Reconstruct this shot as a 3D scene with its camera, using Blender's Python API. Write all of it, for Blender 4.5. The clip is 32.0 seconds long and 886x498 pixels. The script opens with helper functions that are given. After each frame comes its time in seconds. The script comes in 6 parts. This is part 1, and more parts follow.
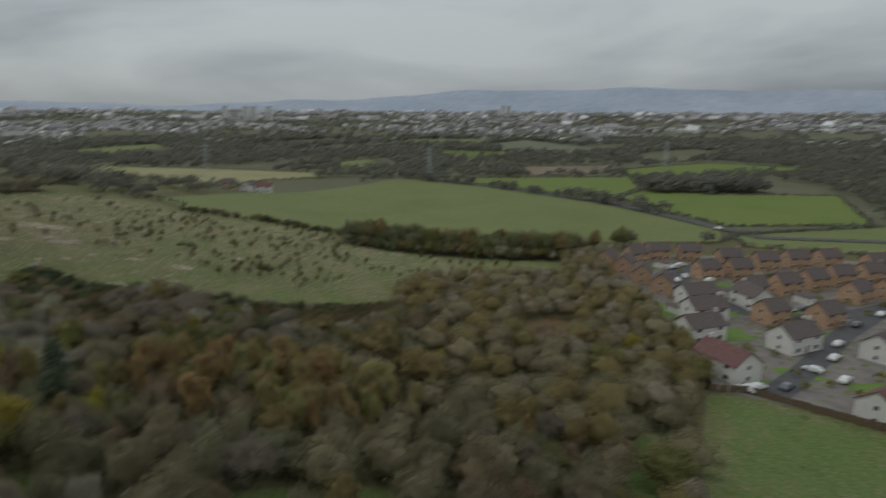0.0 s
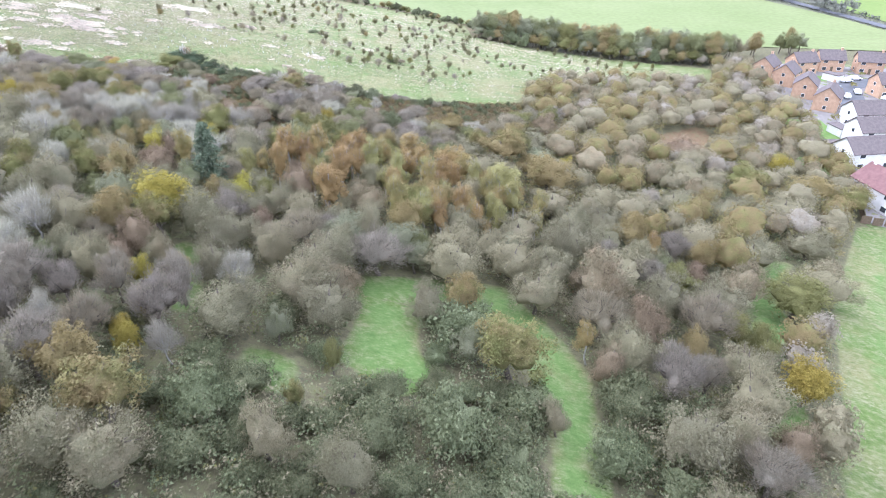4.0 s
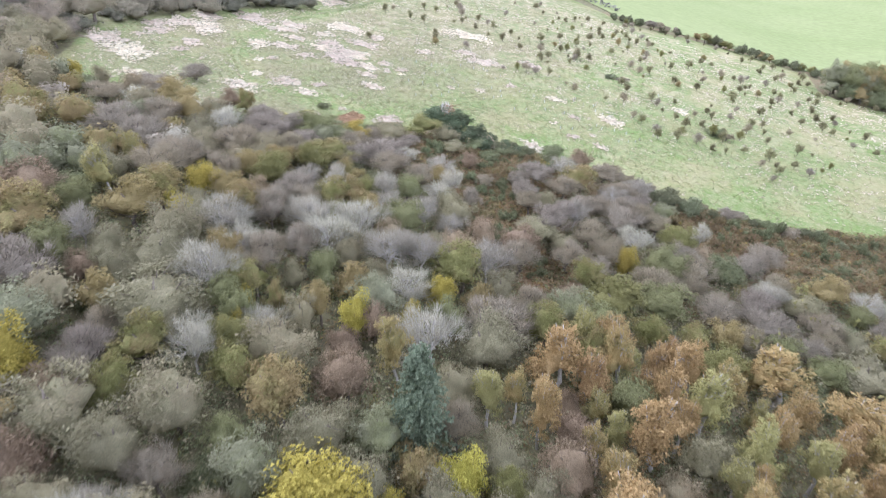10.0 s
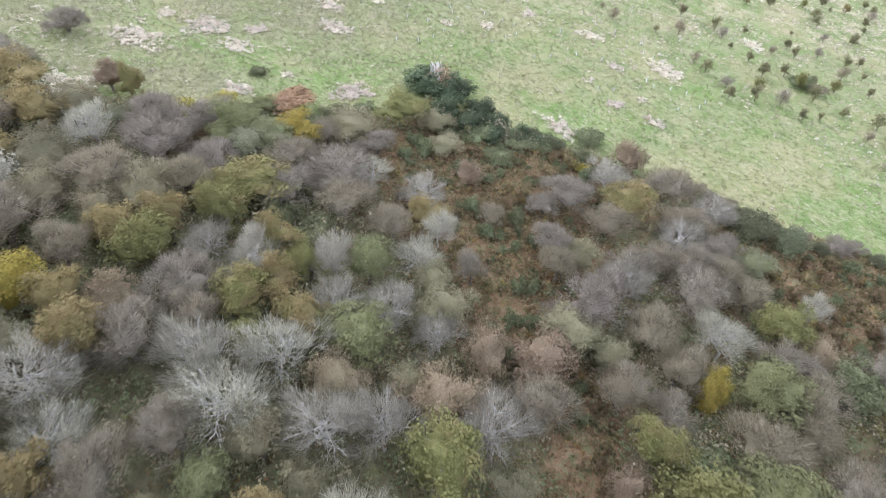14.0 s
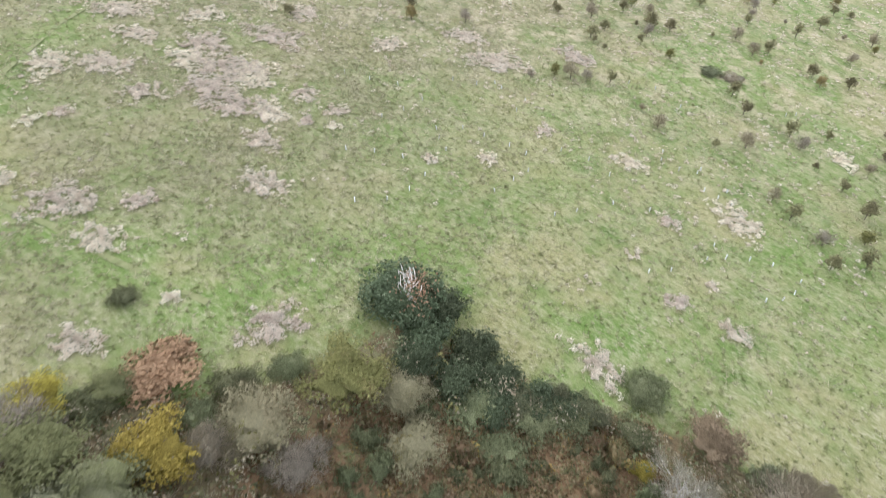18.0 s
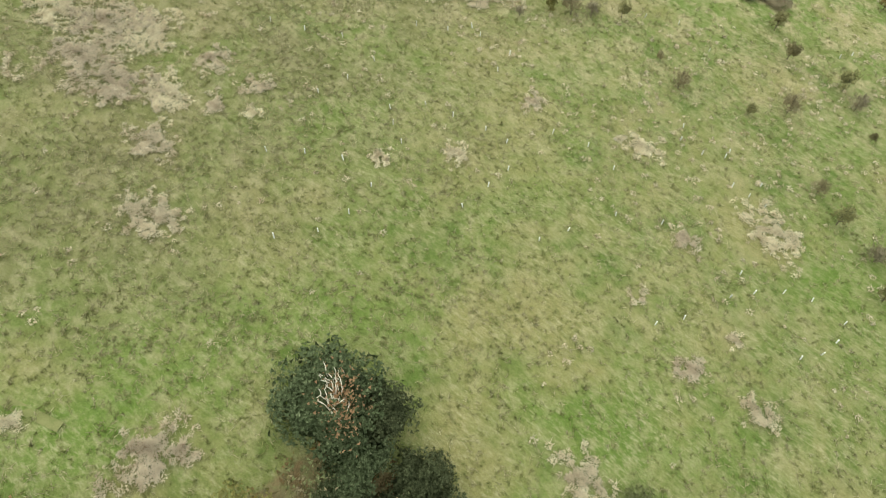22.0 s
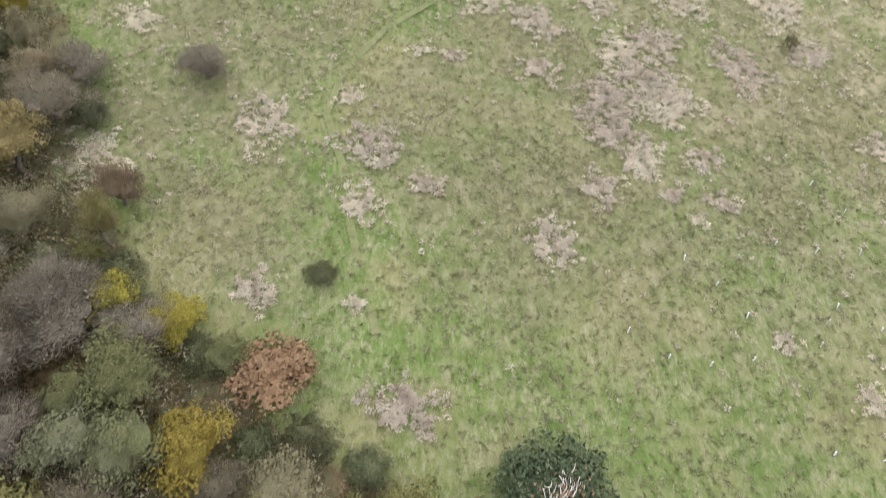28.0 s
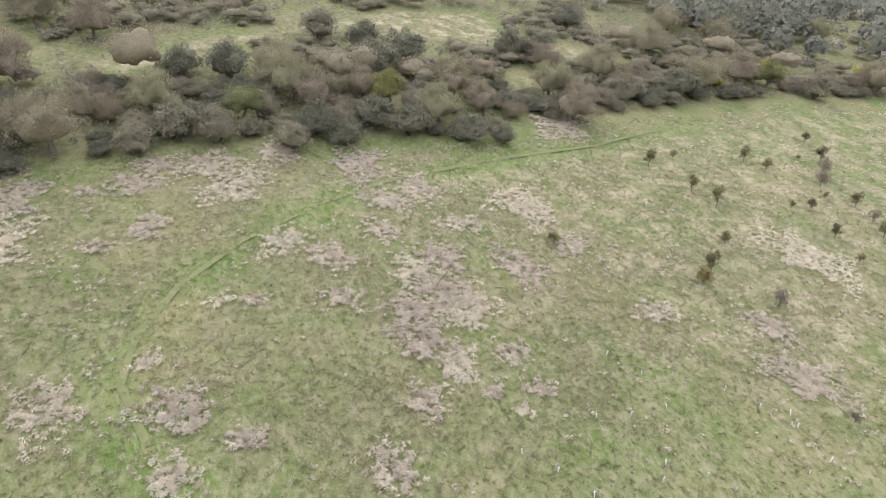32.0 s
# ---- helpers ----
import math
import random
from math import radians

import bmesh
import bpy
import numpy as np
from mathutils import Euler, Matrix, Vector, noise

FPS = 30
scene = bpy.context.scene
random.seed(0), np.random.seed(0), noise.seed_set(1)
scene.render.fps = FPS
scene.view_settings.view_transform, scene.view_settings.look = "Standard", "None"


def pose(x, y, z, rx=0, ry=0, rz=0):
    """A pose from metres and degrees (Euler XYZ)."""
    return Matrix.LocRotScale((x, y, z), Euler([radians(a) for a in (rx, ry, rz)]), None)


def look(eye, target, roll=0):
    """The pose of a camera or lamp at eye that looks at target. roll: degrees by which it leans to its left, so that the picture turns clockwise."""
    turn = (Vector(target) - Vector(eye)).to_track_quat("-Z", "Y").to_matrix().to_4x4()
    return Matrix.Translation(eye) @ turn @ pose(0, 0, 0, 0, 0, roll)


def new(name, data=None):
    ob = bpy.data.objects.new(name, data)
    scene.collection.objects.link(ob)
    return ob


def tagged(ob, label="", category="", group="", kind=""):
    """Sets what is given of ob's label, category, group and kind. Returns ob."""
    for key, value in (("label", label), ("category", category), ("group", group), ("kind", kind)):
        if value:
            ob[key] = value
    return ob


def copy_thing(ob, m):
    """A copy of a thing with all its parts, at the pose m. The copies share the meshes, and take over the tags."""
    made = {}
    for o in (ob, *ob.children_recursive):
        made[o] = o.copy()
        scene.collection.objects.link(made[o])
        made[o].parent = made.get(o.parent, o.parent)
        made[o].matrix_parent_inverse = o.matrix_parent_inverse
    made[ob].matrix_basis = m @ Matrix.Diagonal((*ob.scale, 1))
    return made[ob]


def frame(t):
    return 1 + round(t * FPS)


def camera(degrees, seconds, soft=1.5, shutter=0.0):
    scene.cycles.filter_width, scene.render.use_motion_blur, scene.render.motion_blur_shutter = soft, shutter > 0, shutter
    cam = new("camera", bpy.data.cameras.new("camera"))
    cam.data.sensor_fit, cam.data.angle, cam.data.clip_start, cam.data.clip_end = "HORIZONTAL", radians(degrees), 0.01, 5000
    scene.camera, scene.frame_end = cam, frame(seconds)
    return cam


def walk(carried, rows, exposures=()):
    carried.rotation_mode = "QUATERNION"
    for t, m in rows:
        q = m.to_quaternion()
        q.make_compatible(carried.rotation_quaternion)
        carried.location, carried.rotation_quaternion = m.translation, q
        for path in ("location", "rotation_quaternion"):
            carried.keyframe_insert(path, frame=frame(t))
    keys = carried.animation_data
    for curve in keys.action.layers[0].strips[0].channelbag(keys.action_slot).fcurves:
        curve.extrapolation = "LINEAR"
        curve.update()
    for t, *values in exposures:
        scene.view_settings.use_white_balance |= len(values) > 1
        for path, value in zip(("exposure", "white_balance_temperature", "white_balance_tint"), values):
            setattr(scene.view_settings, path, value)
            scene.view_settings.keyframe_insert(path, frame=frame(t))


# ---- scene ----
# camera: a drone glides over a wood, stops over the meadow and turns
METRES, EYE, TILT, LEAN, TURN = 150.0, 60.0, -12.0, -0.25, 0.0
cam = camera(69.6, 32.0, soft=1.0, shutter=0.5)
ROWS = [
    (0.0, 0.0, 0.0, 0.0, 0.0, 0.0, -0.0),
    (0.5, -0.0031, -0.0013, -0.0003, 9.3, -4.9, -2.12),
    (1.0, -0.0034, -0.0019, -0.0006, 10.99, -8.1, -2.46),
    (1.5, -0.0036, -0.0027, -0.0006, 11.01, -11.52, -2.41),
    (2.0, -0.0037, -0.0032, -0.0006, 11.04, -14.92, -2.37),
    (2.5, -0.0036, -0.0036, -0.0006, 11.08, -17.42, -2.33),
    (3, -0.0036, -0.0036, -0.0006, 11.08, -18.08, -2.28),
    (4, -0.0062, 0.0114, 0.0031, 11.34, -18.09, -2.23),
    (4.5, -0.0094, 0.0304, 0.0077, 14.27, -18.17, -2.81),
    (5.0, -0.019, 0.0531, 0.013, 26.26, -19.04, -5.3),
    (5.5, -0.0282, 0.0739, 0.0172, 27.84, -19.18, -5.55),
    (6.0, -0.0421, 0.0981, 0.022, 33.79, -19.81, -6.67),
    (6.5, -0.0558, 0.1191, 0.0266, 34.22, -19.89, -6.72),
    (7.0, -0.072, 0.144, 0.0318, 34.29, -19.86, -6.7),
    (7.5, -0.088, 0.1687, 0.0375, 34.35, -19.89, -6.67),
    (8.0, -0.1054, 0.1947, 0.0438, 34.41, -19.92, -6.69),
    (8.5, -0.121, 0.2188, 0.0499, 34.49, -19.9, -6.64),
    (9.0, -0.1378, 0.2438, 0.0568, 34.57, -19.92, -6.66),
    (9.5, -0.1536, 0.2682, 0.0631, 34.64, -19.9, -6.62),
    (10.0, -0.1704, 0.2936, 0.0697, 34.71, -19.91, -6.64),
    (10.5, -0.1864, 0.3177, 0.0762, 34.78, -19.92, -6.66),
    (11.0, -0.2031, 0.343, 0.0827, 34.85, -19.94, -6.66),
    (11.5, -0.219, 0.3668, 0.0885, 34.9, -19.91, -6.68),
    (12.0, -0.2355, 0.392, 0.095, 34.98, -19.93, -6.72),
    (12.5, -0.2509, 0.4158, 0.1002, 35.03, -20.31, -6.73),
    (13.0, -0.2666, 0.4405, 0.1053, 35.09, -23.61, -6.71),
    (13.5, -0.2819, 0.464, 0.1103, 35.13, -27.74, -6.71),
    (14, -0.2982, 0.4892, 0.1153, 35.15, -31.27, -6.72),
    (14.5, -0.3145, 0.5143, 0.1203, 35.19, -31.97, -6.72),
    (15.5, -0.3472, 0.5646, 0.1303, 35.28, -31.98, -6.71),
    (16.0, -0.3639, 0.5902, 0.137, 35.3, -31.98, -6.71),
    (16.5, -0.3796, 0.6144, 0.1429, 35.3, -31.96, -6.71),
    (17.0, -0.3954, 0.6388, 0.1486, 35.31, -31.94, -6.72),
    (17.5, -0.4121, 0.664, 0.1547, 35.32, -31.92, -6.73),
    (18.0, -0.428, 0.6879, 0.1608, 35.32, -31.89, -6.72),
    (18.5, -0.4447, 0.7133, 0.1672, 35.32, -31.88, -6.72),
    (19.0, -0.4598, 0.7369, 0.1732, 35.34, -31.87, -6.72),
    (19.5, -0.4711, 0.7578, 0.1777, 35.35, -31.89, -6.73),
    (20.0, -0.4814, 0.7764, 0.1824, 35.38, -31.97, -6.73),
    (20.5, -0.4871, 0.7912, 0.1847, 35.35, -34.6, -6.68),
    (21.0, -0.4884, 0.8001, 0.1861, 35.32, -38.59, -6.68),
    (21.5, -0.4879, 0.8051, 0.186, 35.2, -42.56, -6.69),
    (22.0, -0.487, 0.8074, 0.1851, 35.19, -44.51, -6.71),
    (22.5, -0.4867, 0.8091, 0.184, 35.16, -44.77, -6.7),
    (23.0, -0.4866, 0.8105, 0.1829, 35.2, -44.78, -6.69),
    (23.5, -0.4872, 0.8114, 0.1801, 37.93, -45.07, -7.31),
    (24.0, -0.4871, 0.8127, 0.1803, 50.04, -47.07, -9.33),
    (24.5, -0.4871, 0.8141, 0.1803, 61.23, -49.21, -10.79),
    (25.0, -0.487, 0.8153, 0.1803, 69.97, -50.98, -11.57),
    (25.5, -0.4868, 0.816, 0.1809, 80.39, -53.28, -12.15),
    (26, -0.4868, 0.8160, 0.1809, 86.94, -54.71, -12.11),
    (26.5, -0.4870, 0.8163, 0.1820, 88.35, -55.01, -12.04),
    (27, -0.4876, 0.8169, 0.1847, 88.32, -54.30, -11.96),
    (27.5, -0.4876, 0.8169, 0.1847, 88.29, -50.72, -11.91),
    (28.0, -0.4882, 0.8167, 0.1852, 88.28, -46.46, -11.95),
    (28.5, -0.4889, 0.8166, 0.1859, 88.29, -41.94, -12.02),
    (29.0, -0.4893, 0.8166, 0.1867, 88.32, -37.67, -12.09),
    (29.5, -0.4901, 0.8165, 0.1876, 88.34, -33.33, -12.19),
    (30.0, -0.4906, 0.8167, 0.1876, 88.37, -29.49, -12.25),
    (30.5, -0.4911, 0.8167, 0.1875, 88.38, -27.51, -12.3),
    (31.0, -0.4912, 0.8192, 0.1878, 78.79, -24.92, -11.96),
    (31.5, -0.4916, 0.8185, 0.1874, 68.21, -22.76, -11.34),
    (32.0, -0.4916, 0.8184, 0.1872, 68.21, -22.78, -11.35),
]
EXPOSURES = [(0.0, -1.42, 6400, 5), (0.3, -0.82, 6400, 7), (0.6, -0.1, 6400, 8), (1.0, 0.56, 6400, 11), (2.0, 1.0, 5850, 14), (4.5, 1.3, 5350, 20), (8.0, 1.24, 5500, 21), (12.0, 1.05, 5550, 19), (16.0, 0.91, 5750, 14),
             (19.0, 0.52, 6500, 8), (20.0, 0.34, 7200, -7), (21.0, 0.32, 7500, -10), (23.0, 0.33, 7900, -5), (25.5, 0.38, 7700, -3), (27.5, 0.52, 6500, 11), (32.0, 0.52, 6300, 14)]
walk(cam, [(t, pose(0, 0, EYE, TILT, LEAN, TURN) @ pose(METRES * x, METRES * y, METRES * z, 90 + pitch, roll, yaw)) for t, x, y, z, yaw, pitch, roll in ROWS], EXPOSURES)

# ---- world and light: overcast sky, soft broad sun behind cloud ----
SUN_EL, SUN_AZ = radians(38), radians(-70)
world = bpy.data.worlds.new("overcast")
scene.world = world
world.use_nodes = True
wn, wl = world.node_tree.nodes, world.node_tree.links
wn.clear()
w_out = wn.new("ShaderNodeOutputWorld")
w_bg = wn.new("ShaderNodeBackground")
sky = wn.new("ShaderNodeTexSky")
sky.sky_type, sky.sun_disc, sky.sun_elevation, sky.sun_rotation = "NISHITA", False, SUN_EL, SUN_AZ
sky_dim = wn.new("ShaderNodeVectorMath")
sky_dim.operation = "SCALE"
sky_dim.inputs["Scale"].default_value = 0.10
wl.new(sky.outputs[0], sky_dim.inputs[0])
w_co = wn.new("ShaderNodeTexCoord")
w_map = wn.new("ShaderNodeMapping")
w_map.inputs["Scale"].default_value = (1.3, 1.3, 5.0)
wl.new(w_co.outputs["Generated"], w_map.inputs["Vector"])
w_noise = wn.new("ShaderNodeTexNoise")
w_noise.inputs["Scale"].default_value, w_noise.inputs["Detail"].default_value = 1.2, 5.0
w_noise.inputs["Roughness"].default_value, w_noise.inputs["Distortion"].default_value = 0.5, 0.4
wl.new(w_map.outputs[0], w_noise.inputs["Vector"])
w_ramp = wn.new("ShaderNodeValToRGB")
w_ramp.color_ramp.elements[0].position, w_ramp.color_ramp.elements[0].color = 0.36, (0.50, 0.52, 0.57, 1)
w_ramp.color_ramp.elements[1].position, w_ramp.color_ramp.elements[1].color = 0.64, (1.06, 1.06, 1.05, 1)
wl.new(w_noise.outputs["Fac"], w_ramp.inputs["Fac"])
w_mix = wn.new("ShaderNodeMix")
w_mix.data_type = "RGBA"
w_mix.inputs["Factor"].default_value = 0.86
wl.new(sky_dim.outputs[0], w_mix.inputs["A"])
wl.new(w_ramp.outputs[0], w_mix.inputs["B"])
w_sep = wn.new("ShaderNodeSeparateXYZ")
wl.new(w_co.outputs["Generated"], w_sep.inputs[0])
w_rise = wn.new("ShaderNodeValToRGB")
w_rise.color_ramp.elements[0].position, w_rise.color_ramp.elements[0].color = 0.0, (0.60, 0.62, 0.65, 1)
w_rise.color_ramp.elements[1].position, w_rise.color_ramp.elements[1].color = 0.75, (1.18, 1.18, 1.17, 1)
wl.new(w_sep.outputs["Z"], w_rise.inputs["Fac"])
w_all = wn.new("ShaderNodeMix")
w_all.data_type, w_all.blend_type = "RGBA", "MULTIPLY"
w_all.inputs["Factor"].default_value = 1.0
wl.new(w_mix.outputs["Result"], w_all.inputs["A"])
wl.new(w_rise.outputs[0], w_all.inputs["B"])
wl.new(w_all.outputs["Result"], w_bg.inputs["Color"])
w_bg.inputs["Strength"].default_value = 1.85
wl.new(w_bg.outputs[0], w_out.inputs["Surface"])

sun_data = bpy.data.lights.new("sun", "SUN")
sun_data.energy, sun_data.angle, sun_data.color = 0.9, radians(30), (1.0, 0.96, 0.9)
sun = new("sun", sun_data)
sun.matrix_world = look((0, 0, 0), (math.sin(SUN_AZ) * -math.cos(SUN_EL), math.cos(SUN_AZ) * -math.cos(SUN_EL), -math.sin(SUN_EL)))


# ---- materials ----
class Mat:
    """A node material under construction."""

    def __init__(self, name, rough=0.85, spec=0.2):
        self.mat = bpy.data.materials.new(name)
        self.mat.use_nodes = True
        self.n, self.l = self.mat.node_tree.nodes, self.mat.node_tree.links
        self.bsdf = self.n["Principled BSDF"]
        self.bsdf.inputs["Roughness"].default_value = rough
        self.bsdf.inputs["Specular IOR Level"].default_value = spec
        self.co = self.n.new("ShaderNodeTexCoord").outputs["Object"]

    def noise(self, scale, detail=3.0, rough=0.55, co=None, out="Fac"):
        nd = self.n.new("ShaderNodeTexNoise")
        nd.inputs["Scale"].default_value, nd.inputs["Detail"].default_value, nd.inputs["Roughness"].default_value = scale, detail, rough
        self.l.new(co or self.co, nd.inputs["Vector"])
        return nd.outputs[out]

    def ramp(self, fac, *stops):
        nd = self.n.new("ShaderNodeValToRGB")
        el = nd.color_ramp.elements
        while len(el) < len(stops):
            el.new(0.5)
        for e, (p, c) in zip(el, stops):
            e.position = p
            e.color = (c, c, c, 1) if isinstance(c, (int, float)) else (*c, 1)
        self.l.new(fac, nd.inputs["Fac"])
        return nd.outputs["Color"]

    def mix(self, fac, a, b, blend="MIX"):
        nd = self.n.new("ShaderNodeMix")
        nd.data_type, nd.blend_type = "RGBA", blend
        for sock, v in ((nd.inputs["Factor"], fac), (nd.inputs["A"], a), (nd.inputs["B"], b)):
            if isinstance(v, bpy.types.NodeSocket):
                self.l.new(v, sock)
            elif isinstance(v, (int, float)):
                sock.default_value = v
            else:
                sock.default_value = (*v, 1)
        return nd.outputs["Result"]

    def math(self, op, a, b):
        nd = self.n.new("ShaderNodeMath")
        nd.operation = op
        for sock, v in ((nd.inputs[0], a), (nd.inputs[1], b)):
            if isinstance(v, (int, float)):
                sock.default_value = v
            else:
                self.l.new(v, sock)
        return nd.outputs[0]

    def attr(self, name):
        nd = self.n.new("ShaderNodeAttribute")
        nd.attribute_name = name
        return nd.outputs["Fac"]

    def rnd(self):
        return self.n.new("ShaderNodeObjectInfo").outputs["Random"]

    def island(self):
        return self.n.new("ShaderNodeNewGeometry").outputs["Random Per Island"]

    def color(self, sock):
        if isinstance(sock, bpy.types.NodeSocket):
            self.l.new(sock, self.bsdf.inputs["Base Color"])
        else:
            self.bsdf.inputs["Base Color"].default_value = (*sock, 1)
        return self

    def bump(self, h, strength=0.5, dist=0.1):
        nd = self.n.new("ShaderNodeBump")
        nd.inputs["Strength"].default_value, nd.inputs["Distance"].default_value = strength, dist
        self.l.new(h, nd.inputs["Height"])
        self.l.new(nd.outputs[0], self.bsdf.inputs["Normal"])
        return self


def leaf_mat(name, c1, c2, c3=None, spread=0.35, glow=0.44, patch=0.0, stops=None, other=None):
    """Foliage or twigs: each leaf between the colours, each plant a little lighter or darker, thin enough to let light through."""
    m = Mat(name, 0.8, 0.15)
    isl = m.island()
    c3 = c3 or c2
    c1, c2, c3 = [0.70 * v for v in c1], [1.06 * v for v in c2], [1.32 * v for v in c3]
    if patch:
        drift = m.math("MULTIPLY", m.math("SUBTRACT", m.noise(patch, 3.0, 0.6), 0.5), 2.0)
        isl = m.math("ADD", m.math("ADD", m.math("MULTIPLY", isl, 0.45), 0.275), drift)
    else:
        fine = m.ramp(m.noise(11.0, 4.0, 0.75), (0.36, 0.0), (0.64, 1.0))
        isl = m.math("ADD", m.math("MULTIPLY", isl, 0.4), m.math("MULTIPLY", fine, 0.6))
    base = m.ramp(isl, *(stops or ((0.0, c1), (0.6, c2), (1.0, c3 or c2))))
    if other:
        turned = m.ramp(isl, (0.0, [0.72 * v for v in other]), (0.6, other), (1.0, [1.25 * v for v in other]))
        part_turned = m.math("ADD", m.math("MULTIPLY", m.rnd(), 1.3), m.math("MULTIPLY", m.math("SUBTRACT", m.noise(0.5, 3.0, 0.6), 0.5), 1.6))
        base = m.mix(m.ramp(part_turned, (0.45, 0.0), (0.95, 1.0)), base, turned)
    big = m.noise(0.55, 2.0)
    val = m.math("ADD", m.math("MULTIPLY", m.rnd(), spread), m.math("MULTIPLY", big, 0.5))
    val = m.math("ADD", val, 1.0 - spread / 2 - 0.25)
    hsv = m.n.new("ShaderNodeHueSaturation")
    m.l.new(base, hsv.inputs["Color"])
    m.l.new(val, hsv.inputs["Value"])
    hue = m.math("ADD", m.math("MULTIPLY", m.rnd(), 0.03), 0.485)
    m.l.new(hue, hsv.inputs["Hue"])
    m.color(hsv.outputs[0])
    m.bump(m.noise(6.0, 5.0, 0.75), 0.9, 0.2)
    tr = m.n.new("ShaderNodeBsdfTranslucent")
    m.l.new(hsv.outputs[0], tr.inputs["Color"])
    mx = m.n.new("ShaderNodeMixShader")
    mx.inputs[0].default_value = glow
    m.l.new(m.bsdf.outputs[0], mx.inputs[1])
    m.l.new(tr.outputs[0], mx.inputs[2])
    m.l.new(mx.outputs[0], m.n["Material Output"].inputs["Surface"])
    return m.mat


def plain_mat(name, c1, c2, scale=3.0, rough=0.8, spec=0.2, spread=0.12, bump=0.0):
    m = Mat(name, rough, spec)
    base = m.ramp(m.noise(scale, 4.0), (0.3, c1), (0.7, c2))
    fine = m.ramp(m.noise(scale * 9, 3.0), (0.3, 1 - spread), (0.7, 1 + spread / 2))
    m.color(m.mix(1.0, base, fine, "MULTIPLY"))
    if bump:
        m.bump(m.noise(scale * 6), bump, 0.03)
    return m.mat


def ground_mat():
    m = Mat("turf", 0.95, 0.1)
    wood, lush, dry, tilled = m.attr("wood"), m.attr("lush"), m.attr("dry"), m.attr("tilled")
    n_big, n_mid, n_fine = m.noise(0.045, 4.0), m.noise(0.35, 5.0, 0.6), m.noise(2.6, 4.0, 0.65)
    n_grain = m.noise(9.0, 3.0, 0.7)
    mp = m.n.new("ShaderNodeMapping")
    mp.inputs["Rotation"].default_value, mp.inputs["Scale"].default_value = (0, 0, radians(60)), (0.85, 1.15, 1.0)
    m.l.new(m.co, mp.inputs["Vector"])
    stretched = mp.outputs[0]
    n_tuft = m.noise(1.1, 4.0, 0.7, stretched)
    mp2 = m.n.new("ShaderNodeMapping")
    mp2.inputs["Rotation"].default_value, mp2.inputs["Scale"].default_value = (0, 0, radians(35)), (0.6, 1.5, 1.0)
    m.l.new(m.co, mp2.inputs["Vector"])
    n_blade = m.noise(2.6, 5.0, 0.75, mp2.outputs[0])
    n_clump = m.noise(0.22, 4.0, 0.65)
    grass = m.ramp(n_mid, (0.34, (0.092, 0.140, 0.036)), (0.50, (0.150, 0.186, 0.064)), (0.66, (0.215, 0.218, 0.098)))
    grass = m.mix(m.ramp(n_big, (0.44, 0.0), (0.60, 0.75)), grass, (0.122, 0.190, 0.044))
    grass = m.mix(m.ramp(m.noise(0.07, 4.0, 0.6), (0.48, 0.0), (0.62, 0.75)), grass, (0.255, 0.228, 0.112))
    grass = m.mix(m.ramp(n_tuft, (0.46, 0.0), (0.66, 0.6)), grass, (0.300, 0.285, 0.165))
    grass = m.mix(m.ramp(n_tuft, (0.30, 0.4), (0.45, 0.0)), grass, (0.082, 0.120, 0.034))
    grass = m.mix(m.math("MULTIPLY", m.ramp(n_blade, (0.50, 0.0), (0.66, 0.8)), m.ramp(n_clump, (0.40, 0.1), (0.60, 0.8))), grass, (0.400, 0.375, 0.255))
    grass = m.mix(m.ramp(n_blade, (0.34, 0.45), (0.47, 0.0)), grass, (0.085, 0.12, 0.036))
    grass = m.mix(m.math("MULTIPLY", m.attr("sere"), m.ramp(m.noise(0.16, 4.0, 0.6), (0.30, 0.25), (0.62, 0.95))), grass, m.ramp(n_tuft, (0.3, (0.120, 0.112, 0.060)), (0.5, (0.185, 0.168, 0.096)), (0.7, (0.285, 0.258, 0.175))))
    straw = m.ramp(n_fine, (0.3, (0.30, 0.25, 0.15)), (0.7, (0.52, 0.45, 0.33)))
    n_straw = m.noise(0.34, 7.0, 0.74)
    grass = m.mix(m.math("MULTIPLY", dry, m.ramp(n_straw, (0.47, 0.0), (0.64, 1.0))), grass, straw)
    green = m.ramp(m.math("ADD", m.math("MULTIPLY", n_tuft, 0.5), m.math("MULTIPLY", n_blade, 0.5)), (0.36, (0.100, 0.170, 0.046)), (0.5, (0.140, 0.215, 0.064)), (0.62, (0.210, 0.262, 0.105)))
    edge = m.math("ADD", lush, m.math("MULTIPLY", m.math("SUBTRACT", n_mid, 0.5), 0.9))
    grass = m.mix(m.ramp(edge, (0.35, 0.0), (0.65, 1.0)), grass, green)
    field = m.ramp(m.noise(0.012, 3.0), (0.3, (0.150, 0.155, 0.095)), (0.7, (0.190, 0.190, 0.125)))
    grass = m.mix(tilled, grass, field)
    litter = m.ramp(n_tuft, (0.30, (0.075, 0.065, 0.036)), (0.42, (0.175, 0.115, 0.064)), (0.50, (0.235, 0.150, 0.085)), (0.58, (0.180, 0.155, 0.085)), (0.68, (0.150, 0.165, 0.072)))
    plain = m.ramp(n_tuft, (0.30, (0.092, 0.092, 0.053)), (0.5, (0.170, 0.152, 0.088)), (0.70, (0.190, 0.195, 0.092)))
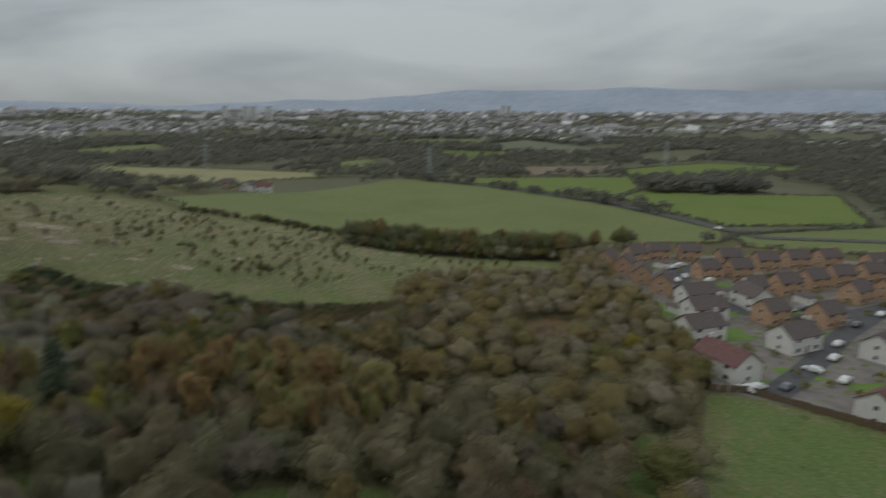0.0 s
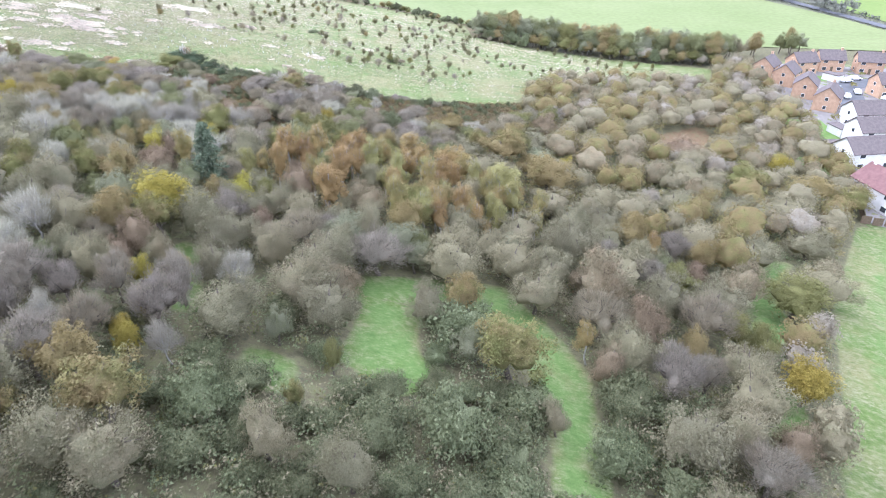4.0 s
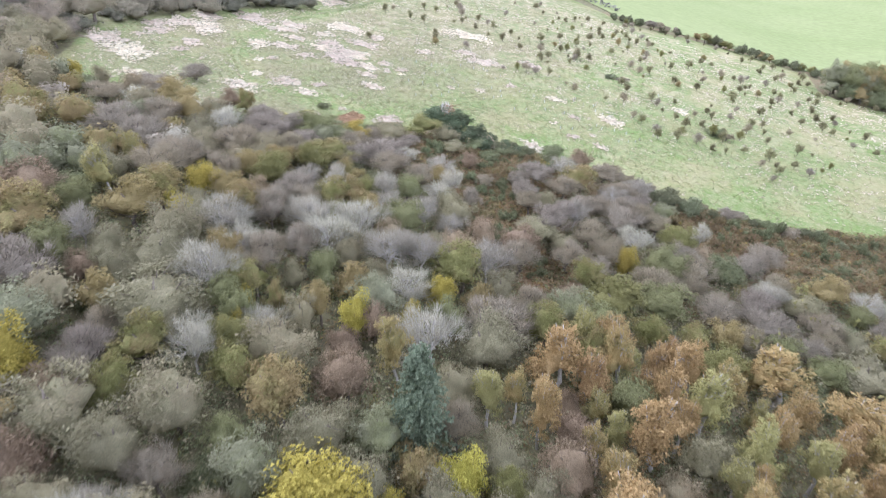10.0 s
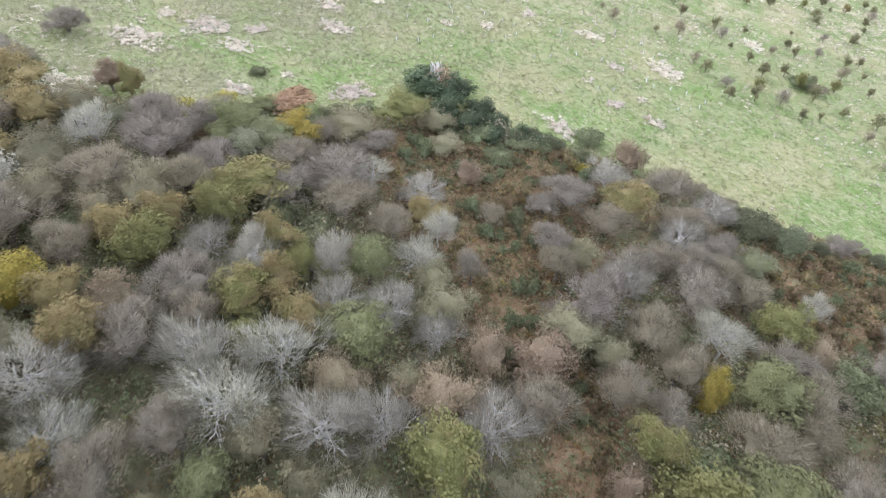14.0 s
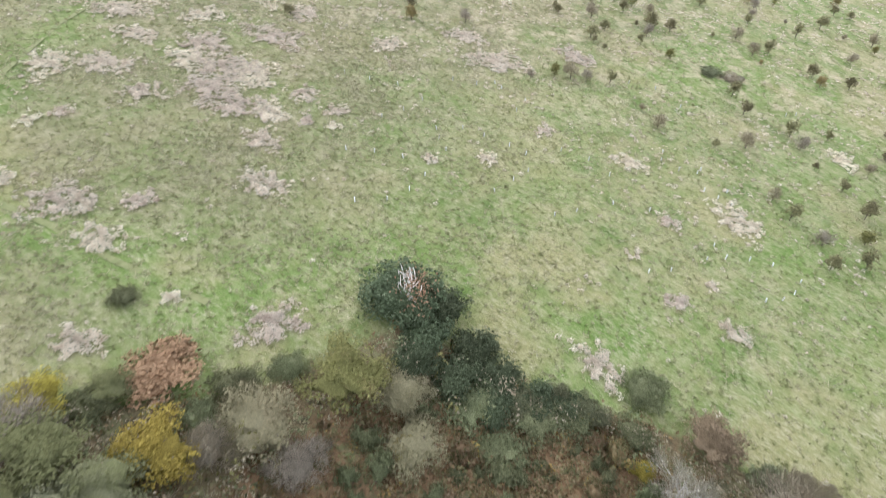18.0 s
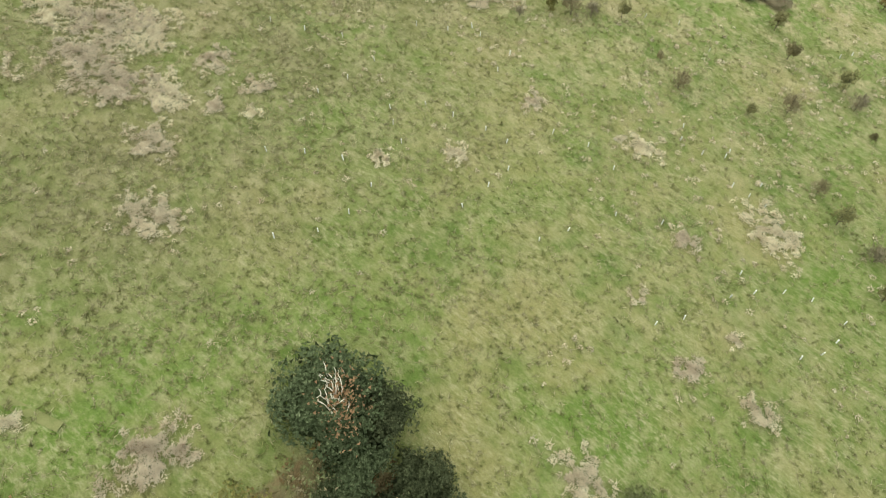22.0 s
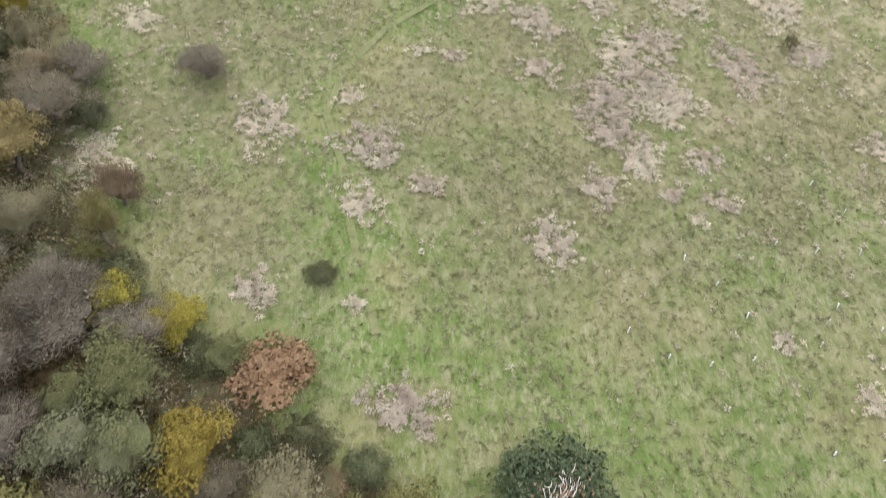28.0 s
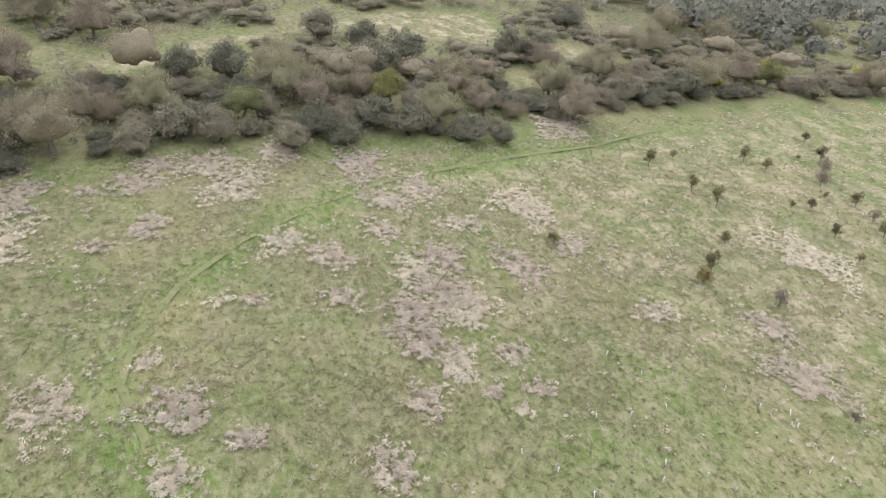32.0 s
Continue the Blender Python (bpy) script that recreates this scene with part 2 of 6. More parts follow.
    litter = m.mix(m.ramp(m.math("ADD", m.attr("rust"), m.math("MULTIPLY", m.math("SUBTRACT", n_mid, 0.5), 0.8)), (0.35, 0.0), (0.65, 1.0)), plain, litter)
    w_edge = m.math("ADD", wood, m.math("MULTIPLY", m.math("SUBTRACT", n_mid, 0.5), 0.5))
    col = m.mix(m.ramp(w_edge, (0.4, 0.0), (0.6, 1.0)), grass, litter)
    col = m.mix(1.0, col, m.ramp(n_grain, (0.25, 0.78), (0.75, 1.16)), "MULTIPLY")
    m.color(m.mix(1.0, col, (0.89, 0.89, 0.89), "MULTIPLY"))
    m.bump(m.math("ADD", n_fine, m.math("MULTIPLY", n_grain, 0.5)), 0.6, 0.25)
    return m.mat


TURF = ground_mat()
BARK = plain_mat("bark", (0.10, 0.08, 0.06), (0.20, 0.17, 0.14), 6.0, bump=0.4)
PALE_BARK = plain_mat("pale_bark", (0.34, 0.32, 0.28), (0.50, 0.47, 0.42), 6.0, bump=0.4)
M_SALLOW = leaf_mat("sallow_twigs", (0.27, 0.255, 0.15), (0.315, 0.297, 0.178), (0.36, 0.34, 0.205), other=(0.32, 0.275, 0.175))
M_THORN = leaf_mat("thorn_twigs", (0.35, 0.31, 0.238), (0.42, 0.373, 0.288), (0.49, 0.442, 0.35), other=(0.36, 0.30, 0.21))
M_ASH = leaf_mat("ash_twigs", (0.42, 0.385, 0.295), (0.50, 0.465, 0.36), (0.59, 0.55, 0.44))
M_OAK = leaf_mat("oak_leaves", (0.22, 0.23, 0.085), (0.27, 0.27, 0.10), (0.33, 0.32, 0.13), other=(0.31, 0.235, 0.115))
M_ALDER = leaf_mat("alder_leaves", (0.21, 0.225, 0.10), (0.255, 0.268, 0.125), (0.31, 0.32, 0.16), other=(0.28, 0.275, 0.175))
M_MAPLE = leaf_mat("maple_leaves", (0.33, 0.28, 0.06), (0.43, 0.36, 0.08), (0.52, 0.44, 0.115))
M_BIRCH = leaf_mat("birch_leaves", (0.36, 0.258, 0.108), (0.455, 0.335, 0.145), (0.52, 0.40, 0.185), other=(0.36, 0.32, 0.14))
M_BEECH = leaf_mat("beech_leaves", (0.31, 0.185, 0.115), (0.38, 0.235, 0.15), (0.43, 0.29, 0.19))
M_HAZEL = leaf_mat("hazel_leaves", (0.31, 0.245, 0.15), (0.36, 0.285, 0.18), (0.41, 0.33, 0.21), other=(0.30, 0.265, 0.165))
M_BRAMBLE = leaf_mat("bramble_leaves", (0.13, 0.145, 0.072), (0.205, 0.22, 0.115), (0.28, 0.275, 0.16))
M_GORSE = leaf_mat("gorse_leaves", (0.15, 0.16, 0.09), (0.205, 0.212, 0.122), (0.28, 0.28, 0.175))
M_HOLLY = leaf_mat("holly_leaves", (0.065, 0.085, 0.045), (0.11, 0.138, 0.075), (0.21, 0.235, 0.15))
M_SPRUCE = leaf_mat("spruce_needles", (0.10, 0.125, 0.08), (0.165, 0.195, 0.125), (0.29, 0.315, 0.215))
M_SAPLING = leaf_mat("sapling_leaves", (0.19, 0.18, 0.095), (0.27, 0.25, 0.135), (0.35, 0.32, 0.185))
M_BRACKEN = leaf_mat("bracken_fronds", (0, 0, 0), (0, 0, 0), patch=0.8, stops=((0.05, (0.085, 0.09, 0.045)), (0.25, (0.17, 0.165, 0.075)), (0.40, (0.26, 0.175, 0.095)), (0.52, (0.32, 0.25, 0.15)), (0.66, (0.20, 0.205, 0.095)), (0.82, (0.28, 0.18, 0.09)), (0.95, (0.40, 0.31, 0.10))))
# Western scrub, willow and gorse: distance haze is put into these paler colours.
M_SCRUB = leaf_mat("hazed_scrub", (0.26, 0.245, 0.19), (0.33, 0.31, 0.24), (0.42, 0.385, 0.305), patch=0.25)
M_HAZED_WILLOW = leaf_mat("hazed_willow_twigs", (0.32, 0.275, 0.195), (0.38, 0.328, 0.235), (0.44, 0.385, 0.285), other=(0.34, 0.31, 0.20))
M_HAZED_GORSE = leaf_mat("hazed_gorse_leaves", (0.185, 0.185, 0.13), (0.255, 0.252, 0.178), (0.345, 0.335, 0.245), other=(0.30, 0.265, 0.195))
BLEACHED = plain_mat("bleached_wood", (0.62, 0.58, 0.52), (0.80, 0.77, 0.72), 6.0)
M_STRAW = leaf_mat("dead_grass", (0, 0, 0), (0, 0, 0), (0, 0, 0), 0.2, patch=1.1, stops=((0.0, (0.34, 0.25, 0.17)), (0.18, (0.68, 0.58, 0.45)), (0.50, (0.82, 0.735, 0.605)), (1.0, (0.88, 0.815, 0.70))))
# far woods and hedges: greyed and lightened, with haze mixed into the foliage colour
M_FAR = leaf_mat("hazed_far_foliage", (0.20, 0.20, 0.16), (0.225, 0.222, 0.18), (0.255, 0.245, 0.20), 0.0)
# wall and roof tones, paled so the plain's haze sits in the colour
M_TOWN = Mat("hazed_town_walls")
M_TOWN.color(M_TOWN.ramp(M_TOWN.island(), (0.0, (0.22, 0.215, 0.22)), (0.5, (0.33, 0.31, 0.305)), (0.82, (0.46, 0.445, 0.44)), (1.0, (0.78, 0.78, 0.77))))
M_TOWN = M_TOWN.mat
# blue-grey stands for air haze over the hills, put in the base colour
M_HAZED_HILL = plain_mat("hill", (0.33, 0.38, 0.47), (0.41, 0.46, 0.54), 0.002)
RENDER_WHITE = plain_mat("render_white", (0.66, 0.64, 0.60), (0.76, 0.74, 0.70), 0.8)
BRICK_ORANGE = plain_mat("brick_orange", (0.44, 0.285, 0.185), (0.55, 0.375, 0.25), 1.2)
ROOF_GREY = plain_mat("roof_grey", (0.115, 0.095, 0.09), (0.17, 0.14, 0.13), 1.2)
ROOF_RED = plain_mat("roof_red", (0.15, 0.08, 0.075), (0.21, 0.115, 0.105), 1.2)
WINDOW_DARK = plain_mat("window_glass", (0.03, 0.035, 0.04), (0.06, 0.065, 0.07), 0.5, 0.08, 0.5, 0.02)
PAINT_WHITE = plain_mat("white_paint", (0.74, 0.74, 0.73), (0.82, 0.82, 0.81), 2.0, 0.45, 0.4)
CAR_GREY = plain_mat("grey_paint", (0.16, 0.17, 0.19), (0.2, 0.21, 0.23), 2.0, 0.3, 0.5)
TYRE = plain_mat("tyre", (0.02, 0.02, 0.02), (0.04, 0.04, 0.04))
TARMAC = plain_mat("tarmac", (0.085, 0.085, 0.09), (0.13, 0.13, 0.135), 0.4)
STEEL = plain_mat("galvanised_steel", (0.42, 0.44, 0.46), (0.55, 0.57, 0.6), 2.0, 0.5, 0.4)
FENCE_WOOD = plain_mat("fence_wood", (0.12, 0.085, 0.055), (0.2, 0.15, 0.1), 3.0)
MUD = plain_mat("trodden_earth", (0.125, 0.145, 0.055), (0.19, 0.19, 0.09), 1.5)
PAVING = plain_mat("paving", (0.17, 0.155, 0.145), (0.26, 0.235, 0.215), 0.25)
LAWN = plain_mat("lawn", (0.12, 0.2, 0.045), (0.17, 0.25, 0.07), 0.6)
GUARD_PLASTIC = plain_mat("guard_plastic", (0.78, 0.8, 0.82), (0.88, 0.9, 0.92), 5.0, 0.5, 0.4)


# ---- land ----
STRAW_AT = []


def straw_at(spots):
    STRAW_AT.extend(spots)


straw_at([
    (-107.6, 120.7, 1.7), (-115.2, 112.6, 2.4), (-136.3, 106.5, 3.8), (-132.6, 131.7, 2.1), (-124.8, 125.1, 0.9), (-124.2, 128, 0.8),
    (-123.2, 135.7, 1.6), (-129.4, 136, 2.3), (-125.5, 143.1, 2.2), (-127.4, 146.8, 2.6), (-119.6, 146.5, 2.7), (-121.9, 145, 2.7),
    (-120.1, 141, 2.1), (-115.9, 141.1, 2.5), (-109.8, 138.9, 1.6), (-112.9, 142.8, 1.9), (-109.7, 144.5, 0.9), (-113.3, 148.1, 1.5),
    (-109.1, 148.7, 1), (-107.3, 146.1, 0.6), (-124.9, 154.6, 2.7), (-134.1, 161.5, 2.7), (-127.2, 162.3, 1.9), (-137.3, 160.1, 2.8),
    (-133.3, 151.4, 1.9), (-139.2, 144.7, 2.6), (-141.5, 149.1, 2.8), (-147.8, 143.7, 3.6), (-144.5, 128.8, 3.4), (-145.4, 118.5, 2.4),
])
straw_at([
    (-144.4, 113.6, 1), (-126.4, 100.8, 1.7), (-110.7, 101, 2.4), (-104.6, 134.5, 1.9), (-136.8, 119.6, 1.8), (-118.5, 119.1, 1),
    (-113.5, 120.8, 2), (-109.7, 125.1, 1.3), (-99.5, 120.4, 0.6), (-118, 115.7, 0.5), (-144, 106.9, 3.4), (-149.2, 126.3, 2.8),
    (-149.7, 120.9, 2.1), (-134.1, 115.2, 1.2), (-100.3, 113.9, 1.4), (-133.3, 142.3, 1.8), (-151.7, 134.6, 2.9), (-158, 178.6, 4.6),
    (-97.3, 149.6, 0.9), (-115.5, 165.1, 1.8), (-104.6, 173.8, 3.2), (-120.9, 191.6, 4.5), (-98.6, 185.1, 2.3), (-69.6, 166.2, 2.4),
    (-93.4, 154.2, 1), (-92.1, 164.2, 1.2), (-75.7, 152.4, 0.8), (-70.2, 149.6, 1.1), (-65.1, 150, 1.1), (-72.5, 138, 1.7),
])
straw_at([
    (-62.7, 190.9, 1.6), (-68.5, 154.2, 0.6), (-92.5, 123.9, 1.8), (-111, 175.9, 2.2), (-82.1, 166.7, 1.5), (-75.1, 160, 1.1),
    (-111.9, 122.1, 1),
])

MEADOW = [(-99, 106.5), (-106, 103.5), (-111, 100), (-119, 97), (-126, 95), (-130, 91), (-136, 94), (-144, 102), (-149, 109), (-152, 118), (-155, 135),
          (-152, 139), (-155, 150), (-153, 166), (-157, 172), (-162, 196), (-168, 240), (-165, 268), (-140, 298), (-111, 282), (-92, 288), (-70, 292),
          (-50, 290), (-42, 262), (-14, 264), (20, 260), (49, 256), (45, 231), (16, 224), (-8, 204), (-14, 178), (-15, 164), (-33, 145), (-43, 141),
          (-54, 138), (-67, 136), (-75, 132), (-80, 131.5), (-84, 131), (-86, 130), (-87, 126), (-88, 121.5), (-91.5, 116), (-96.5, 111)]
PADDOCK = [(20, 5), (27, 49), (32, 63), (38, 84), (47, 105), (56, 125), (66, 126), (84, 111), (150, 92), (150, 5)]
GLADES = [[(-31, 57), (-19, 64), (-7, 68), (-1, 62), (4, 54), (5, 46), (6, 36), (1, 36), (0, 46), (-4, 55), (-10, 61), (-19, 58), (-29, 53)],
          [(-21, 58), (-15, 58), (-13, 50), (-9, 48), (-13, 43), (-20, 46)], [(-28, 45), (-23, 44), (-22, 39), (-28, 40)],
          [(-44, 59), (-39, 60), (-38, 53), (-34, 48), (-37, 46), (-41, 51)], [(22, 62), (27, 60), (26, 52), (21, 52)], [(24, 68), (31, 74), (30, 85), (37, 99), (33, 99), (27, 88), (25, 78)]]
BRACKEN = [[(-52, 139), (-43, 141), (-33, 146), (-15, 164), (-10, 152), (-14, 134), (-20, 129), (-29, 126.5), (-38, 125), (-45, 128)],
           [(-83, 116), (-82, 123), (-77, 126), (-68, 132.5), (-63, 126), (-61.5, 120), (-60, 112), (-57.5, 106), (-61, 102.5), (-66, 106.5), (-71, 110.5), (-77.5, 111.5)],
           [(-97, 103.5), (-94, 106), (-89, 102.5), (-92, 99.5)], [(-55, 105), (-52, 106), (-48, 98.5), (-50.6, 96)], [(19, 160), (34, 180), (37, 161), (23, 141)]]
ESTATE = [(58, 126), (64, 150), (66, 175), (66, 205), (62, 240), (64, 262), (80, 276), (125, 272), (190, 262), (240, 240), (230, 120), (86, 112)]
WEST_HEATH = [(-182, 110), (-191, 124), (-200, 138), (-205, 148), (-217, 171), (-217, 191), (-202, 192), (-193, 207), (-187, 213), (-183, 205), (-190, 190),
              (-196, 178), (-195, 164), (-200, 150), (-193, 139), (-181, 126), (-175, 116)]
WEST_FIELD = [(-204, 60), (-198, 100), (-180, 108), (-172, 98), (-176, 82), (-186, 62)]
WEST_GLADE = [(-177, 177), (-183, 187), (-180, 193), (-168, 178)]


def smooth(a, b, v):
    u = np.clip((v - a) / (b - a), 0, 1)
    return u * u * (3 - 2 * u)


def inside(poly, x, y):
    """Signed distance in metres to a closed outline, positive within."""
    x, y = np.asarray(x, float), np.asarray(y, float)
    best, odd = np.full(x.shape, 1e9), np.zeros(x.shape, bool)
    for (x0, y0), (x1, y1) in zip(poly, poly[1:] + poly[:1]):
        dx, dy = x1 - x0, y1 - y0
        u = np.clip(((x - x0) * dx + (y - y0) * dy) / (dx * dx + dy * dy), 0, 1)
        best = np.minimum(best, np.hypot(x - x0 - u * dx, y - y0 - u * dy))
        odd ^= ((y0 > y) != (y1 > y)) & (x < (x1 - x0) * (y - y0) / ((y1 - y0) or 1e-9) + x0)
    return np.where(odd, best, -best)


def height(x, y):
    """The hillside falls east and north, and runs out into a level plain."""
    x, y = np.asarray(x, float), np.asarray(y, float)
    p = 28.2 - 0.17 * (np.maximum(x, -230) + 109) - 0.085 * (y - 138)
    p = p * (1 - smooth(380, 800, np.hypot(x, y)))
    return 2.5 * np.log(np.exp(np.clip(p / 2.5, -60, 60)) + 1.0) + 78 * np.clip((np.hypot(x, y) - 1100) / 3600, 0, 1.1)


def roughness(x, y):
    return 0.10 * np.sin(0.9 * x + 1.3 * np.sin(0.41 * y)) * np.sin(0.8 * y + 1.1 * np.sin(0.37 * x)) + 0.05 * np.sin(2.3 * x + y) * np.sin(2.1 * y - 0.7 * x)


def ground_z(x, y):
    return float(height(x, y) + roughness(x, y))


def smooth_down(a, b, v):
    return 1 - smooth(b, a, v)


def link(name, verts, faces, mat, parent=None, label="", smooth_faces=False):
    me = bpy.data.meshes.new(name)
    me.from_pydata([tuple(v) for v in verts], [], [tuple(f) for f in faces])
    for mt in (mat if isinstance(mat, (list, tuple)) else [mat]):
        me.materials.append(mt)
    if smooth_faces:
        me.shade_smooth()
    ob = new(name, me)
    if parent:
        ob.parent = parent
    return tagged(ob, label) if label else ob


def axis(lo, hi, step, far, grow):
    core = list(np.arange(lo, hi, step))
    s, v = step, lo
    while v > -far:
        s *= grow
        v -= s
        core.insert(0, v)
    s, v = step, core[-1]
    while v < far:
        s *= grow
        v += s
        core.append(v)
    return np.array(core)


GRID = []


def on_ground(x, y):
    """Height of the ground sheet itself, between its corners."""
    xs, ys, Z = GRID
    x, y = np.asarray(x, float), np.asarray(y, float)
    i, j = np.clip(np.searchsorted(xs, x) - 1, 0, len(xs) - 2), np.clip(np.searchsorted(ys, y) - 1, 0, len(ys) - 2)
    u, v = (x - xs[i]) / (xs[i + 1] - xs[i]), (y - ys[j]) / (ys[j + 1] - ys[j])
    return (Z[j, i] * (1 - u) + Z[j, i + 1] * u) * (1 - v) + (Z[j + 1, i] * (1 - u) + Z[j + 1, i + 1] * u) * v


def build_ground():
    xs, ys = axis(-215, 110, 1.3, 4700, 1.16), axis(10, 305, 1.3, 4700, 1.16)
    X, Y = np.meshgrid(xs, ys)
    Z = height(X, Y) + roughness(X, Y) * (np.hypot(X + 60, Y - 130) < 260)
    nx, ny = len(xs), len(ys)
    GRID.extend([xs, ys, Z])
    i = np.arange((nx - 1) * (ny - 1))
    a = (i // (nx - 1)) * nx + i % (nx - 1)
    quads = np.stack([a, a + 1, a + nx + 1, a + nx], 1)
    ob = link("ground", np.stack([X.ravel(), Y.ravel(), Z.ravel()], 1).tolist(), quads.tolist(), TURF, smooth_faces=True)
    me = ob.data
    xf, yf = X.ravel(), Y.ravel()
    meadow, paddock, estate = inside(MEADOW, xf, yf), inside(PADDOCK, xf, yf), inside(ESTATE, xf, yf)
    heath = np.maximum.reduce([inside(p, xf, yf) for p in (WEST_HEATH, WEST_GLADE)])
    glade = np.max([inside(g, xf, yf) for g in GLADES], 0)
    grassy = np.max([meadow, paddock, estate, glade, heath], 0)
    wood = 1 - smooth(-1.5, 1.5, grassy)
    heathy = smooth_down(-140, -160, xf) * smooth(90, 110, yf)
    wood *= 1 - heathy
    # trodden paths: greener, closer turf
    path = np.full(xf.shape, 1e9)
    for line, wid in ((MEADOW_PATH, 0.8), (EDGE_PATH, 0.9)):
        for (x0, y0), (x1, y1) in zip(line, line[1:]):
            dx, dy = x1 - x0, y1 - y0
            u = np.clip(((xf - x0) * dx + (yf - y0) * dy) / (dx * dx + dy * dy), 0, 1)
            path = np.minimum(path, np.hypot(xf - x0 - u * dx, yf - y0 - u * dy) / wid)
    rim = smooth(0, 2.0, meadow) * (1 - smooth(3.0, 8.0, meadow))
    lush = np.clip(np.maximum.reduce([0.62 * smooth(-1, 1.5, glade), 0.5 * smooth(0, 6, paddock), 0.34 * (1 - smooth(0.8, 3.0, path)), 0.14 * rim]), 0, 1)
    north = smooth(150, 200, yf + 0.55 * (-90 - xf)) * smooth(0, 8, meadow)
    dry = np.clip(np.maximum(smooth(2, 10, meadow) * (0.18 + 0.65 * north), smooth(0, 4, heath)), 0, 1) * (path > 1.5)
    for sx, sy, sr in STRAW_AT:
        q = np.hypot(xf - sx, yf - sy) / sr
        dry = np.maximum(dry, 0.5 * (1 - smooth(0.2, 1.3, q)))
    tilled = (np.hypot(xf + 60, yf - 130) > 290).astype(float)
    sere = 0.8 * smooth_down(-86, -112, xf) * smooth(0, 5, meadow) * smooth(1.0, 6.0, path) * (1 - 0.5 * smooth(170, 230, yf))
    sere = np.maximum.reduce([sere, smooth(0, 3, heath), 0.9 * heathy * (meadow < 0)])
    rust = np.maximum(smooth(-4, 2, np.max([inside(p, xf, yf) for p in BRACKEN[1:]], 0)), 0.45 * smooth(-4, 2, inside(BRACKEN[0], xf, yf))) + 0.45 * smooth(98, 112, yf) * (xf > -125) * (xf < -30)
    for key, val in (("rust", np.clip(rust, 0, 1)), ("sere", sere), ("wood", wood * (1 - tilled)), ("lush", lush), ("dry", dry), ("tilled", tilled)):
        me.attributes.new(key, "FLOAT", "POINT").data.foreach_set("value", np.asarray(val, np.float32))
    tagged(ob, "rough hillside turf with tawny dead grass and leaf litter", "ground", kind="structure")


MEADOW_PATH = [(-97, 122), (-105, 120), (-111, 119), (-116, 117.5), (-121, 118.5), (-127, 122), (-133, 128), (-139, 137), (-143, 146), (-147, 161), (-150, 180), (-159, 209)]
EDGE_PATH = [(-97, 122), (-93, 133), (-88, 140), (-78, 140), (-70, 143), (-62, 146), (-50, 146), (-35, 152)]
build_ground()


# ---- plants ----
def tube(verts, faces, pts, radii, sides=6):
    """Adds a tapered round branch along pts."""
    pts = [Vector(p) for p in pts]
    start = len(verts)
    for i, (p, r) in enumerate(zip(pts, radii)):
        d = (pts[min(i + 1, len(pts) - 1)] - pts[max(i - 1, 0)]).normalized()
        u = d.orthogonal().normalized()
        w = d.cross(u)
        for k in range(sides):
            a = 2 * math.pi * k / sides
            verts.append(p + r * (math.cos(a) * u + math.sin(a) * w))
    for i in range(len(pts) - 1):
        for k in range(sides):
            a, b = start + i * sides + k, start + i * sides + (k + 1) % sides
            faces.append((a, b, b + sides, a + sides))
    faces.append(tuple(range(start + (len(pts) - 1) * sides, start + len(pts) * sides)))


def unit(rng, n, low=-1.0):
    z = rng.uniform(low, 1, n)
    a = rng.uniform(0, 2 * math.pi, n)
    s = np.sqrt(np.maximum(0, 1 - z * z))
    return np.stack([s * np.cos(a), s * np.sin(a), z], 1)


def leaf_tris(rng, at, normal, size, wild=0.8):
    """A triangle of about that size at each place, facing roughly along normal."""
    n = len(at)
    nor = normal + rng.normal(0, wild, (n, 3))
    nor /= np.linalg.norm(nor, axis=1)[:, None] + 1e-9
    u = np.cross(nor, rng.normal(0, 1, (n, 3)))
    u /= np.linalg.norm(u, axis=1)[:, None] + 1e-9
    w = np.cross(nor, u)
    s = size * rng.uniform(0.6, 1.4, (n, 1))
    return np.stack([at - u * s * 0.6 + w * s * 0.25, at + u * s * 0.6, at + w * s * rng.uniform(0.7, 1.2, (n, 1))], 1).reshape(-1, 3)


def twig_tris(rng, at, way, length, width):
    n = len(at)
    way = way + rng.normal(0, 0.45, (n, 3))
    way /= np.linalg.norm(way, axis=1)[:, None] + 1e-9
    side = np.cross(way, rng.normal(0, 1, (n, 3)))
    side /= np.linalg.norm(side, axis=1)[:, None] + 1e-9
    ln = length * rng.uniform(0.5, 1.3, (n, 1))
    return np.stack([at - side * width, at + side * width, at + way * ln], 1).reshape(-1, 3)


